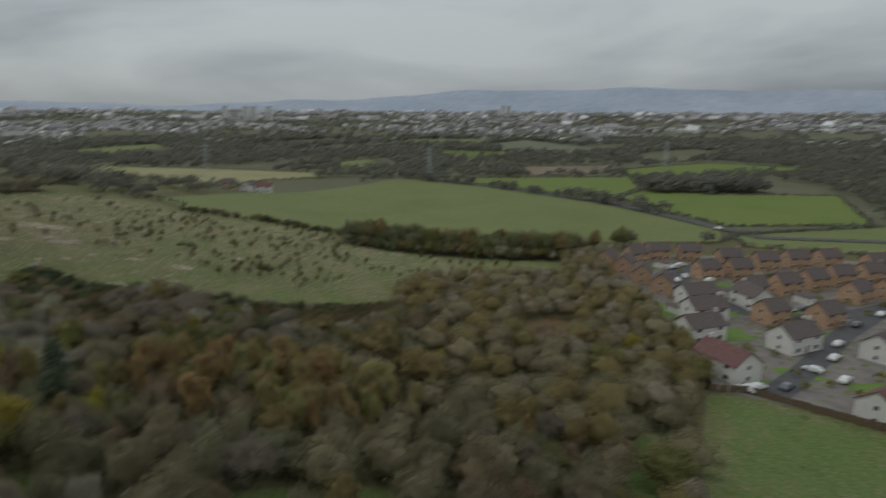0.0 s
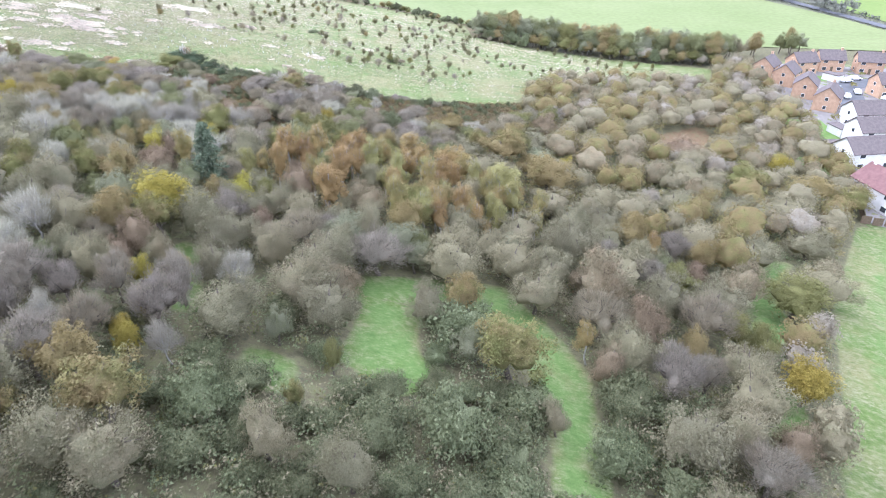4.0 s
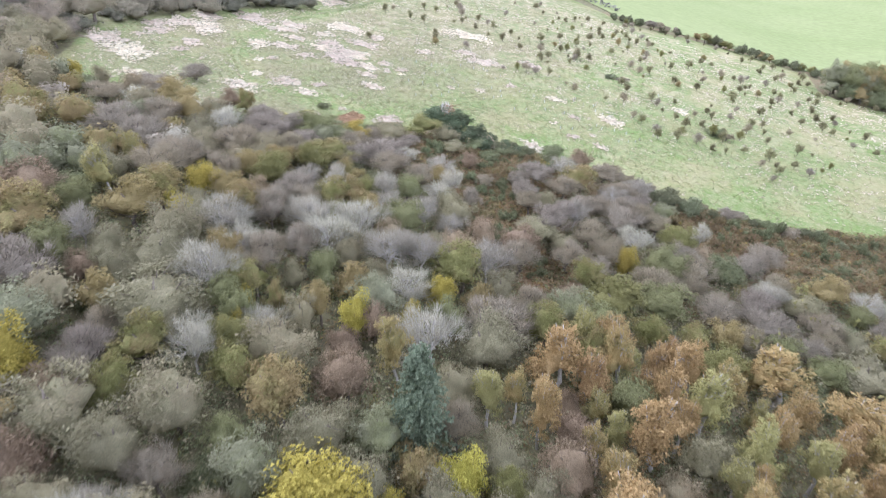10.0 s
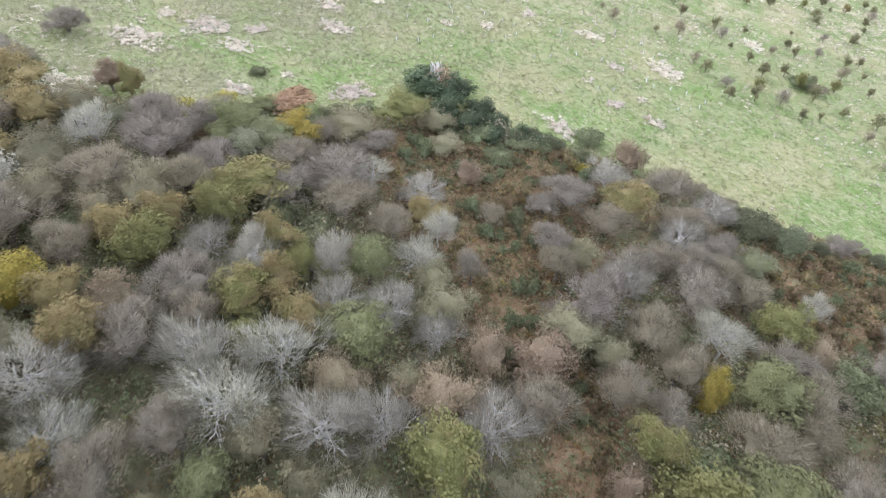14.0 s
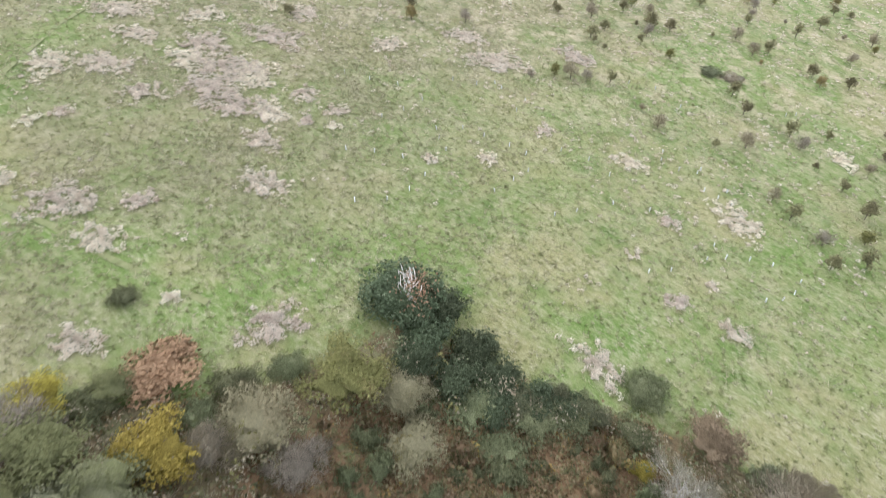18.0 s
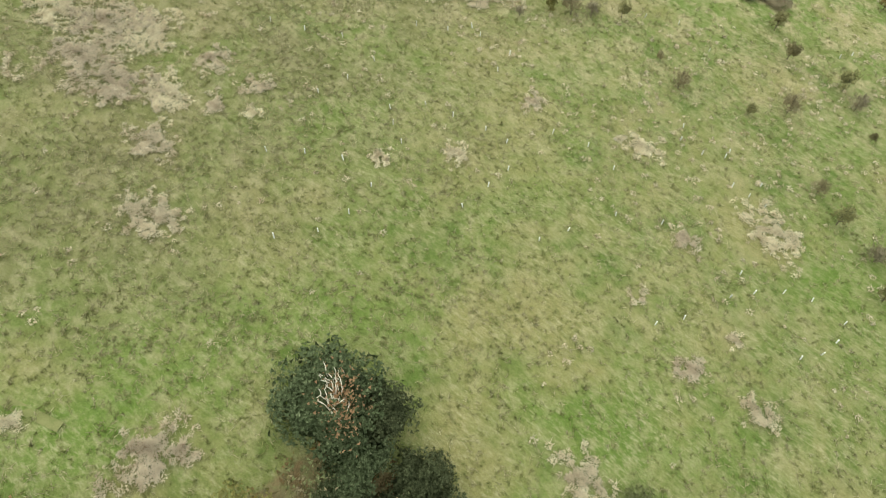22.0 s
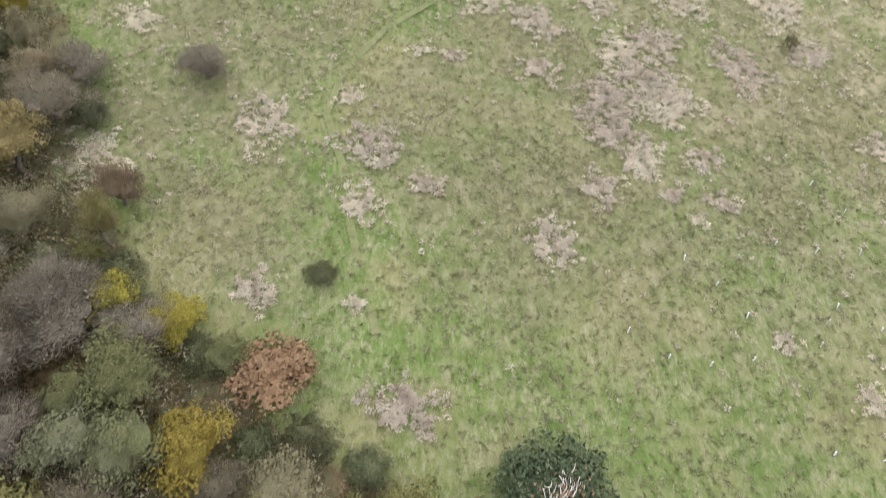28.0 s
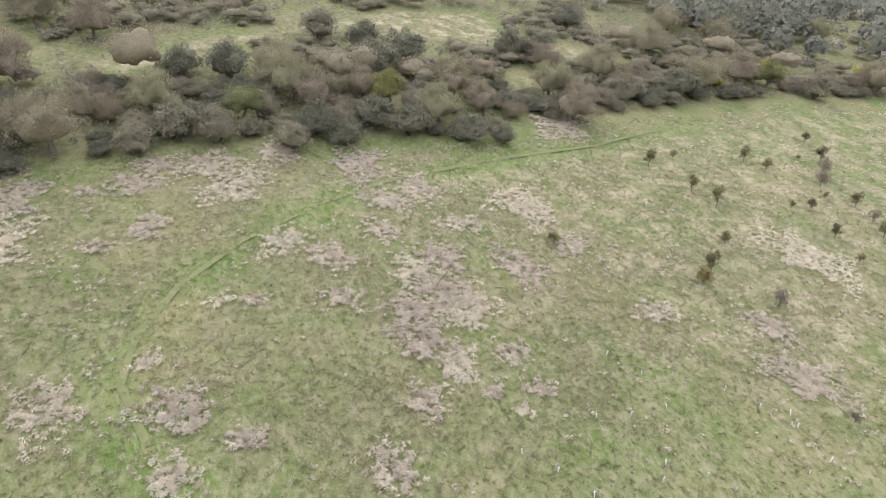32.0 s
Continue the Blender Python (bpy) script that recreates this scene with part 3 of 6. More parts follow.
def tri_mesh(name, tri_verts, mat, lean=None, shell=None):
    """Loose triangles as one mesh. lean: a way for each, towards which its shading turns, as leaves on a rounded spray catch the light together.
    shell: corners, faces and normals of the closed twig mass within."""
    t = np.asarray(tri_verts, float).reshape(-1, 3, 3)
    if lean is not None:
        back = (np.cross(t[:, 1] - t[:, 0], t[:, 2] - t[:, 0]) * lean).sum(1) < 0
        t[back] = t[back][:, ::-1]
    n = len(t)
    co, idx = t.reshape(-1, 3), np.arange(n * 3)
    if shell is not None:
        idx = np.concatenate([idx, shell[1].ravel() + n * 3])
        co = np.concatenate([co, shell[0]])
    me = bpy.data.meshes.new(name)
    me.vertices.add(len(co))
    me.vertices.foreach_set("co", np.asarray(co, np.float32).ravel())
    me.loops.add(len(idx))
    me.loops.foreach_set("vertex_index", idx.astype(np.int32))
    me.polygons.add(len(idx) // 3)
    me.polygons.foreach_set("loop_start", np.arange(0, len(idx), 3, dtype=np.int32))
    me.materials.append(mat)
    me.update(calc_edges=True)
    if lean is not None:
        nor = np.repeat(lean / (np.linalg.norm(lean, axis=1)[:, None] + 1e-9), 3, 0)
        if shell is not None:
            nor = np.concatenate([nor, shell[2][shell[1].ravel()]])
        me.normals_split_custom_set(nor.tolist())
    return me


def round_net(level):
    bm = bmesh.new()
    bmesh.ops.create_icosphere(bm, subdivisions=level, radius=1.0)
    v = np.array([q.co[:] for q in bm.verts])
    f = np.array([[q.index for q in p.verts] for p in bm.faces])
    bm.free()
    return v, f


NET = {3: round_net(3)}


def lumpy_shell(level, cen, lr, stretch, zc, shrink, rng):
    """The crown's twig mass: a closed skin drawn softly over its lobes."""
    v, f = NET[level]
    dot = v @ cen.T
    disc = lr[None, :] ** 2 - (cen ** 2).sum(1)[None, :] + dot ** 2
    reach = np.where(disc > 0, dot + np.sqrt(np.maximum(disc, 0)), 0.35)
    rad = np.log(np.exp(22 * reach).mean(1) + 1e-9) / 22 + 0.07
    rad = np.clip(rad, 0.4, 1.2) * shrink * rng.uniform(0.82, 1.12, len(v))
    p = v * rad[:, None] * stretch + (0, 0, zc)
    p[:, 2] = np.maximum(p[:, 2], 0.02)
    fn = np.cross(p[f[:, 1]] - p[f[:, 0]], p[f[:, 2]] - p[f[:, 0]])
    nor = np.zeros_like(p)
    for k in range(3):
        np.add.at(nor, f[:, k], fn)
    nor /= np.linalg.norm(nor, axis=1)[:, None] + 1e-9
    nor = nor + 0.45 * v + (0, 0, 0.15)
    return p, f, nor / (np.linalg.norm(nor, axis=1)[:, None] + 1e-9)


#        radius height leaves size  twigs long lobes low  leaf material, bark, label, category
KINDS = {
    "sallow": (2.9, 8.0, 3900, 0.125, 1700, 0.55, 24, 0.05, M_SALLOW, BARK, "rounded sallow with thinning olive-buff autumn leaves and fine twigs", "tree"),
    "thorn": (2.5, 6.0, 1500, 0.10, 3600, 0.75, 22, 0.05, M_THORN, BARK, "leafless purplish-grey thorn tree with a haze of twigs", "tree"),
    "ash": (2.7, 6.6, 260, 0.10, 3000, 0.95, 20, 0.12, M_ASH, PALE_BARK, "bare pale-barked ash with silvery branches", "tree"),
    "oak": (2.7, 7.2, 4300, 0.135, 500, 0.6, 18, 0.05, M_OAK, BARK, "oak with dull olive and bronze autumn leaves", "tree"),
    "alder": (2.5, 7.0, 4200, 0.125, 500, 0.6, 18, 0.05, M_ALDER, BARK, "alder still in soft grey-green leaf", "tree"),
    "maple": (2.4, 6.6, 4400, 0.13, 200, 0.5, 20, 0.03, M_MAPLE, BARK, "field maple in full bright yellow autumn leaf", "tree"),
    "birch": (1.9, 9.0, 3800, 0.12, 700, 0.6, 22, 0.06, M_BIRCH, PALE_BARK, "slender birch with amber and olive autumn leaves", "tree"),
    "beech": (2.0, 4.0, 2600, 0.16, 300, 0.5, 16, 0.05, M_BEECH, BARK, "rust-red young beech holding dry leaves", "tree"),
    "hazel": (2.4, 6.4, 3500, 0.115, 1500, 0.55, 20, 0.05, M_HAZEL, BARK, "tan-leaved hazel thinning for winter", "tree"),
    "bramble": (2.6, 3.4, 3200, 0.15, 500, 0.5, 22, 0.02, M_BRAMBLE, BARK, "dense dark green bramble thicket with brown stems", "shrub"),
    "holly": (2.8, 4.2, 4200, 0.17, 100, 0.4, 22, 0.02, M_HOLLY, BARK, "broad glossy dark green holly clump at the wood's edge", "shrub"),
    "blackthorn": (2.2, 2.8, 900, 0.1, 2600, 0.6, 18, 0.02, M_THORN, BARK, "low leafless grey blackthorn bush", "shrub"),
    "bracken": (1.0, 0.8, 560, 0.12, 160, 0.3, 10, 0.02, M_BRACKEN, BARK, "knee-high clump of mixed rust and green bracken", "bracken clump"),
    "low_bramble": (1.0, 0.85, 600, 0.11, 90, 0.3, 10, 0.02, M_BRAMBLE, BARK, "low green bramble bush among bracken", "shrub"),
    "grey_willow": (2.9, 4.5, 3400, 0.115, 2200, 0.45, 24, 0.03, M_HAZED_WILLOW, BARK, "broad domed grey-brown willow on the heath, haze mixed into its colour", "tree"),
    "heath_gorse": (2.4, 3.0, 3000, 0.14, 500, 0.4, 22, 0.02, M_HAZED_GORSE, BARK, "grey-green gorse bush on the western slope, haze mixed into its colour", "shrub"),
    "gorse": (2.4, 3.0, 3000, 0.14, 500, 0.4, 22, 0.02, M_GORSE, BARK, "dense dark green gorse bush", "shrub"),
}
SUBS = 8


def build_plant(kind, seed):
    r0, h0, n_leaf, size, n_twig, long, n_lobe, low, mat, bark, label, cat = KINDS[kind]
    rng = np.random.default_rng(seed)
    shrub = cat in ("shrub", "bracken clump")
    zc, hv = h0 * (low + 1) / 2, h0 * (1 - low) / 2
    if shrub:
        zc, hv = h0 * 0.30, h0 * 0.66
    domed = kind in ("sallow", "grey_willow", "hazel", "maple", "beech")
    if domed:
        zc, hv = h0 * 0.38, h0 * 0.58
    stretch = np.array([r0, r0, hv])
    d = unit(rng, n_lobe, -0.1 if shrub else -0.3 if domed else -0.55)
    cen = d * rng.uniform(0.42, 0.72, (n_lobe, 1))
    if kind == "birch":
        cen[:, :2] *= 1.0 - 0.62 * np.clip(cen[:, 2:] + 0.1, 0, 1)
        cen[:, 2] *= 1.25
    lr = rng.uniform(0.27, 0.46, n_lobe) * (0.8 if kind == "birch" else 1)
    # each bough of the crown carries a few sprays of its own
    spray = np.repeat(cen, SUBS, 0) + unit(rng, n_lobe * SUBS, -0.5) * (np.repeat(lr, SUBS) * rng.uniform(0.55, 0.85, n_lobe * SUBS))[:, None]
    spray_r = np.repeat(lr, SUBS) * rng.uniform(0.3, 0.58, n_lobe * SUBS)
    weight = spray_r ** 2 * (0.4 + np.linalg.norm(spray, axis=1) ** 2)
    weight /= weight.sum()

    def cloud(n, lo, hi, down=-0.6):
        k = rng.choice(len(spray), n, p=weight)
        dirs = unit(rng, n, down)
        at = spray[k] + dirs * (spray_r[k] * rng.uniform(lo, hi, n))[:, None]
        if kind == "birch":
            at[:, 2] -= 0.10 * rng.random(n)
        return at * stretch + (0, 0, zc), dirs, spray[k]

    tris, leans = [], []
    at, dirs, c = cloud(n_leaf, 0.55, 1.1)
    leans.append(dirs * 0.85 + 0.8 * c + (0, 0, 0.4) + rng.normal(0, 0.22, (n_leaf, 3)))
    tris.append(leaf_tris(rng, at, dirs + 0.5 * c + (0, 0, 0.3), size, 0.8))
    at, dirs, c = cloud(n_twig, 0.3, 1.0)
    way = at - (0, 0, 0.15 * h0)
    way = way / (np.linalg.norm(way, axis=1)[:, None] + 1e-9)
    leans.append(dirs * 0.6 + 1.0 * c + (0, 0, 0.4))
    tris.append(twig_tris(rng, at, 1.6 * way + 0.3 * dirs + (0, 0, 0.25), long, 0.017))
    root = new({"bramble": "bramble_thicket", "gorse": "gorse_bush", "heath_gorse": "gorse_bush", "bracken": "bracken_clump", "low_bramble": "bramble_bush", "holly": "holly_bush", "blackthorn": "blackthorn_bush"}.get(kind, kind + "_tree"))
    tri = np.concatenate(tris)
    tri[:, 2] = np.maximum(tri[:, 2], 0.03)
    core = None if kind == "ash" else lumpy_shell(3, cen, lr, stretch, zc, {"thorn": 0.58, "blackthorn": 0.6, "birch": 0.6}.get(kind, 0.70), rng)
    crown = new("crown", tri_mesh("crown", tri, mat, np.concatenate(leans), core))
    crown.parent = root
    verts, faces = [], []
    if shrub:
        for k in range(5):
            c = cen[k] * stretch + (0, 0, zc)
            tube(verts, faces, [(0.15 * math.cos(k), 0.15 * math.sin(k), -0.25), c * (0.5, 0.5, 0.5), c], [0.06, 0.045, 0.02], 5)
        trunk_name = "stem"
    else:
        top = h0 * 0.72
        bend = rng.normal(0, 0.12, (4, 2)) * r0
        line = [(0, 0, -0.35), (bend[0][0], bend[0][1], h0 * 0.2), (bend[1][0], bend[1][1], h0 * 0.45), (bend[2][0], bend[2][1], top)]
        tr = (0.045 * r0 + 0.05) * (0.7 if kind == "ash" else 1)
        tube(verts, faces, line, [tr * 1.25, tr, tr * 0.7, tr * 0.25], 7)
        order = np.argsort(-cen[:, 2])
        for k in order[: (20 if kind in ("ash", "thorn") else 10)]:
            tip = Vector(cen[k] * stretch * 1.1 + (0, 0, zc))
            base = Vector(line[1]).lerp(Vector(line[3]), 0.15 + 0.55 * rng.random())
            mid = base.lerp(tip, 0.5) + Vector((0, 0, -0.05 * h0 * rng.random()))
            tube(verts, faces, [base, mid, tip], [tr * 0.5, tr * 0.32, tr * 0.1], 5)
            for q in range({"ash": 7, "thorn": 4, "sallow": 1, "birch": 2}.get(kind, 0)):
                e = Vector(spray[k * SUBS + q] * stretch * 1.12 + (0, 0, zc))
                tube(verts, faces, [base.lerp(tip, 0.45 + 0.4 * rng.random()), mid.lerp(e, 0.6) + Vector((0, 0, 0.1)), e], [tr * 0.22, tr * 0.15, 0.012], 4)
        trunk_name = "trunk"
    link(trunk_name, verts, faces, bark, root, smooth_faces=True)
    return tagged(root, label, cat)


def build_spruce():
    rng = np.random.default_rng(5)
    root, H, R = new("spruce_tree"), 10.6, 2.9
    verts, faces = [], []
    tube(verts, faces, [(0, 0, -0.4), (0, 0, 5), (0.1, 0, H)], [0.22, 0.15, 0.02], 7)
    tris = []
    for z in np.arange(1.6, H - 0.2, 0.32):
        f = 1 - (z - 1.6) / (H - 1.2)
        for a in rng.uniform(0, 2 * math.pi, 12):
            ln = (0.15 + R * f ** 0.75) * rng.uniform(0.7, 1.15)
            s = np.linspace(0.15, 1, 9)[:, None]
            way = np.array([math.cos(a), math.sin(a), 0])
            at = way * ln * s + np.array([0, 0, 1]) * (z - 0.35 * ln * s ** 1.5 + 0.12 * ln * s ** 4)
            at = np.repeat(at, 3, 0) + rng.normal(0, 0.07, (27, 3))
            tris.append(leaf_tris(rng, at, np.tile(way * 0.3 + (0, 0, 0.7), (27, 1)), 0.22, 0.5))
    link("trunk", verts, faces, BARK, root, smooth_faces=True)
    crown = new("crown", tri_mesh("crown", np.concatenate(tris), M_SPRUCE))
    crown.parent = root
    return tagged(root, "tall dark blue-green spruce with drooping tiered branches", "tree")


PLANTS = {k: [build_plant(k, 100 * i + j) for j in range(3)] for i, k in enumerate(KINDS)}
TAKEN = []
turn = random.Random(3)
FIRST = {}


def plant(kind, x, y, r, h):
    """One plant of that kind, crown radius r and height h, rooted in the ground."""
    TAKEN.append((x, y, r))
    if kind == "spruce":
        ob = build_spruce()
        ob.matrix_basis = pose(x, y, ground_z(x, y))
        return ob
    j = turn.randrange(3)
    r0, h0 = KINDS[kind][0], KINDS[kind][1]
    m = pose(x, y, ground_z(x, y) - 0.05, turn.uniform(-6, 6), turn.uniform(-6, 6), turn.uniform(0, 360)) @ Matrix.Diagonal((r / r0 * turn.uniform(0.95, 1.15), r / r0 * turn.uniform(0.8, 1.1), h / h0, 1))
    if (kind, j) not in FIRST:
        FIRST[kind, j] = m
        return PLANTS[kind][j]
    return copy_thing(PLANTS[kind][j], m)


# western plants swap to the kinds whose colour carries haze
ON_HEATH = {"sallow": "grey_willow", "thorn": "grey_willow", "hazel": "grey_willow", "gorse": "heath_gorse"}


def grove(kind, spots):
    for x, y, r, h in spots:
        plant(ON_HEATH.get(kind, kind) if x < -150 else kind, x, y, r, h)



# the holly clump on the corner of the wood, with dead bleached stems standing out of it
for x, y, r, h in ((-87.0, 132.0, 4.1, 3.4), (-84.4, 133.2, 2.8, 2.8), (-83.2, 130.4, 2.9, 2.7), (-82.6, 127.8, 2.4, 2.4), (-80.2, 131.6, 2.4, 2.3), (-79.4, 128.8, 2.4, 2.3),
                   (-77.4, 130.8, 2.2, 2.0), (-76.2, 128.8, 2.0, 1.9), (-74.4, 131.2, 1.9, 1.8), (-72.4, 132.4, 1.6, 1.5)):
    plant("holly", x, y, r, h)


def dead_stems(x, y):
    rng = np.random.default_rng(77)
    root = new("dead_shrub")
    verts, faces = [], []
    for k in range(44):
        c = Vector((rng.normal(0, 0.35), -1.4 + 0.065 * k + rng.normal(0, 0.12), 2.85 + rng.uniform(0, 0.5) - 0.03 * abs(k - 22)))
        tip = c + Vector((rng.normal(0, 0.25), rng.normal(0.1, 0.3), rng.uniform(0.5, 0.95)))
        tube(verts, faces, [(0, 0.2 * (c.y), 0.0), c, c.lerp(tip, 0.6) + Vector((0.05, 0, 0)), tip], [0.025, 0.03, 0.03, 0.015], 5)
    link("stems", verts, faces, BLEACHED, root, "bleached bare stems")
    at = rng.normal(0, 1, (420, 3)) * (0.6, 1.1, 0.3) + (0.3, -0.6, 3.05)
    spray = new("withered_leaves", tri_mesh("withered_leaves", leaf_tris(rng, at, np.tile((0, 0, 1.0), (420, 1)), 0.16), M_BEECH))
    spray.parent = root
    root.matrix_basis = pose(x, y, ground_z(x, y), 0, 0, 49)
    tagged(root, "dead shrub with bleached stems and rusty leaves rising through holly", "dead shrub")


dead_stems(-86.4, 132.2)
grove("maple", [
    (-47.9, 61.9, 3.7, 7.4), (-44.7, 65.9, 1.4, 4), (-42.1, 70.9, 2.2, 5.6), (-70.9, 55.6, 2.8, 7), (-82.5, 77.8, 1.8, 5.2),
    (-65.1, 69.8, 1.3, 4.4), (-45.3, 111.7, 1.5, 4.2), (-36.9, 40.1, 1.2, 4.1), (-54.4, 43, 1, 3.7), (-38.1, 44.2, 1, 3.8),
    (-41.4, 49, 1.2, 4.2), (-67.2, 73.4, 1.1, 3.9), (-59.1, 78.4, 2.1, 5.7), (-55.7, 87.5, 1.8, 5.2), (-55.4, 82.6, 1.3, 4.2),
])
grove("maple", [
    (-45.2, 109.8, 1.5, 4.8), (-86, 83.3, 2.1, 5.7), (-0.9, 115.5, 1.7, 4.5), (46.2, 146.3, 3.1, 6.4), (26.1, 58.8, 3, 6.4),
    (-36.1, 38.7, 1.3, 4.2), (-125.1, 91.3, 1.5, 4), (-174.1, 238, 3.2, 5.4), (-172.2, 222.5, 1.6, 3.2), (-173.3, 268.7, 4.2, 5.6),
])
grove("thorn", [
    (-98.1, 102.7, 2.6, 4.2), 
    (-114, 97.3, 3.6, 4), (-118.6, 98.4, 2.8, 2.7), 
    (-73, 107.5, 2.4, 4.2), 
    (-94.2, 99.9, 3.6, 4.5), (-88.4, 98.4, 2.6, 4.6), (-65.5, 108, 1.5, 4.1), (-62.5, 116.4, 2.2, 3.8), (-60.6, 114.2, 2.1, 3.8),
])
grove("thorn", [
    (-55.5, 119.4, 2.3, 3.8), 
    (-50.2, 127.8, 2.6, 3.8), (-51.6, 124.1, 2.5, 3.8), (-48.6, 124.6, 2.5, 3.8), (-45.9, 124.2, 2.5, 3.8), (-21.1, 63.2, 3.6, 6),
    (-80.4, 61.4, 3.6, 6.1), (-36.5, 48, 2.3, 6.1), (-41.6, 45.8, 2.2, 5.8), (-44.6, 43, 1.9, 5.4), (-54.4, 40.7, 2.1, 5.8),
    (-61.8, 41.7, 2.9, 6.1), (-39.7, 38.8, 2.2, 5.8), (-53.3, 34.2, 2.5, 6.1), (-48.2, 31.6, 2.7, 6.1), (-45.9, 33.3, 2.5, 6.1),
])
grove("thorn", [
    (-40.5, 33.8, 2.9, 6.1), (-44.4, 29.4, 2.6, 6.1), (-49.6, 87.7, 3.6, 5), (-45.1, 74.2, 2.1, 5.5), (-56.1, 112.4, 3.6, 4.2),
    (-49.3, 120.1, 3.6, 4.4), (-93.1, 94.2, 3.6, 4.7), (-92.8, 85.8, 3.6, 5),
    (-100.9, 60.5, 3.6, 6.1), (-103.2, 68.4, 3.6, 5.8), (-129.3, 73.6, 3.3, 5.8), (-70.7, 78.4, 2.8, 5.4), (-49.1, 92.5, 2.4, 4.8),
    (-47.8, 110.8, 2.8, 4), (-54.5, 100.6, 2.5, 4.4), (-50.3, 105.7, 2.6, 4.2), (-87.3, 87.7, 2.2, 5), (-91.4, 81.4, 3.6, 5.3),
])
grove("thorn", [
    (-100.2, 85.5, 3.6, 5), (-104.9, 84.8, 3.6, 5.1), (-104.7, 91.4, 3, 4.8), (-116.1, 90.3, 3.6, 3.6), (-78.8, 90.9, 2.9, 4.9),
    (-77.7, 85.8, 2.8, 5), (-75.8, 89.5, 2.5, 4.9), (-69.9, 82.9, 2.3, 5.2), (-41.5, 117.9, 2.7, 3.8), (-38.2, 112.4, 2.5, 3.9),
    (-32.2, 128.4, 3, 3.8), (-30.7, 114.5, 2.9, 3.8), (-34.2, 109.2, 3, 4.1), (-29.1, 110.9, 3.1, 4), (4.6, 61.1, 3.6, 6.1),
    (11.9, 53.4, 3.6, 6.1), (-36.1, 43.7, 3, 6.1), (-48.8, 42.6, 3.3, 6.1),
])
grove("sallow", [
    (-37.5, 59.4, 3.7, 7.2), (-31.8, 59, 3.2, 7.2), (-25.8, 62, 3.3, 7.1), (-13.2, 65.2, 5, 7),
    (-6.2, 70.1, 4.6, 6.7), (-30.3, 44.9, 3.9, 7.2), (-45.9, 47.5, 2.5, 6.4), (-46.4, 66.1, 2.5, 6.3), (-52.6, 54.4, 3.5, 7.2),
    (-60.4, 61.4, 3.6, 7.2), (-64.4, 55.8, 3.9, 7.2), (-61.6, 47.3, 4.1, 7.2), (-74.3, 51.5, 3.9, 7.2), (-67.4, 42.5, 3.7, 7.2),
    (-70.2, 66.8, 4.9, 6.9), (-59.8, 70.7, 3.2, 6.7), (-13.6, 76.8, 3.1, 6.4), (-15.2, 88.6, 3.3, 5.8), (-6.1, 79.4, 4, 6.2),
])
grove("sallow", [
    (-33.2, 69, 2.9, 6.8), (-15.1, 104.1, 5, 5), (-7.5, 129.5, 5, 4.6), (-19, 110.6, 4.6, 4.7), (-22.2, 50, 3.5, 7.2),
    (-128.9, 82.9, 4.6, 7.5), (-76.5, 72.1, 3.9, 6.6), (-52.2, 92.5, 1.9, 5.4), (-62, 75.2, 1.8, 5.3), (-25.9, 57.9, 4.1, 7.2),
    (-2.6, 63.5, 4.2, 7), (6.8, 73.7, 4.9, 6.6), (19.3, 72.7, 4.5, 6.6), (37.1, 86.1, 5, 6.4), (20.1, 91.9, 5, 6.4),
    (28.7, 93, 4.6, 6.4), (39.8, 101.8, 5, 6.4), (12.6, 101.8, 5, 5.2), (6, 102.8, 5, 5.1), (-2.4, 93.1, 4.4, 5.6),
])
grove("sallow", [
    (5.5, 90.5, 3.9, 5.8), (19.4, 110.3, 5, 4.7), (4.6, 137.6, 5, 4.6), (14.6, 157.7, 5, 4.6), (39.1, 159.9, 5, 6.4),
    (23.5, 126.8, 5, 6.4), (17, 126.3, 5, 4.6), (39.7, 117.7, 5, 6.4), (29, 110.5, 4.8, 6.4), (-20.4, 32.4, 2.4, 6.2),
    (-13.8, 31.5, 2.7, 6.9), (13.1, 44.7, 4.1, 7.2), (17, 47.8, 3.7, 7.2), (0.8, 43.6, 1.6, 5), (-133.7, 89.9, 3.9, 6.4),
    (-139.7, 91.6, 4.1, 6.8), (-140.8, 97, 3, 5.9), (-152.7, 110.3, 4.6, 7.5), (-150.8, 90.6, 3.9, 6.2), (-149.4, 84.8, 3.9, 6.4),
])
grove("sallow", [
    (-163.4, 121, 4.1, 6.6), (-164, 141.5, 3.8, 6.1), (-158.2, 158.5, 4.2, 6.8), (-174.3, 137.7, 4.1, 6.8), (-161.5, 166.8, 2.7, 5.2),
    (-159, 182.1, 4.2, 6.9), (-167.8, 182.3, 4.5, 7.3), (-173, 166.6, 3.4, 5.9), (-163.9, 95, 3, 5.9), (-159.3, 75.8, 3.6, 5.9),
    (-167.2, 149.5, 3.1, 5.9), (-174.1, 228.6, 4.6, 7.5), (-196.6, 104.6, 4.6, 7.5), (-192, 112.7, 4.3, 6.9), (-190, 219.4, 4.6, 7.5),
    (-200.2, 247.3, 4.6, 7.5), (-181.3, 188.1, 3.4, 5.9), (-176.2, 197.4, 4.5, 7.3), (-204.3, 286.6, 4.6, 7.5), (-212.7, 274.4, 4.6, 7.5),
])
grove("sallow", [
    (-208.1, 238.1, 4.6, 7.5),
])
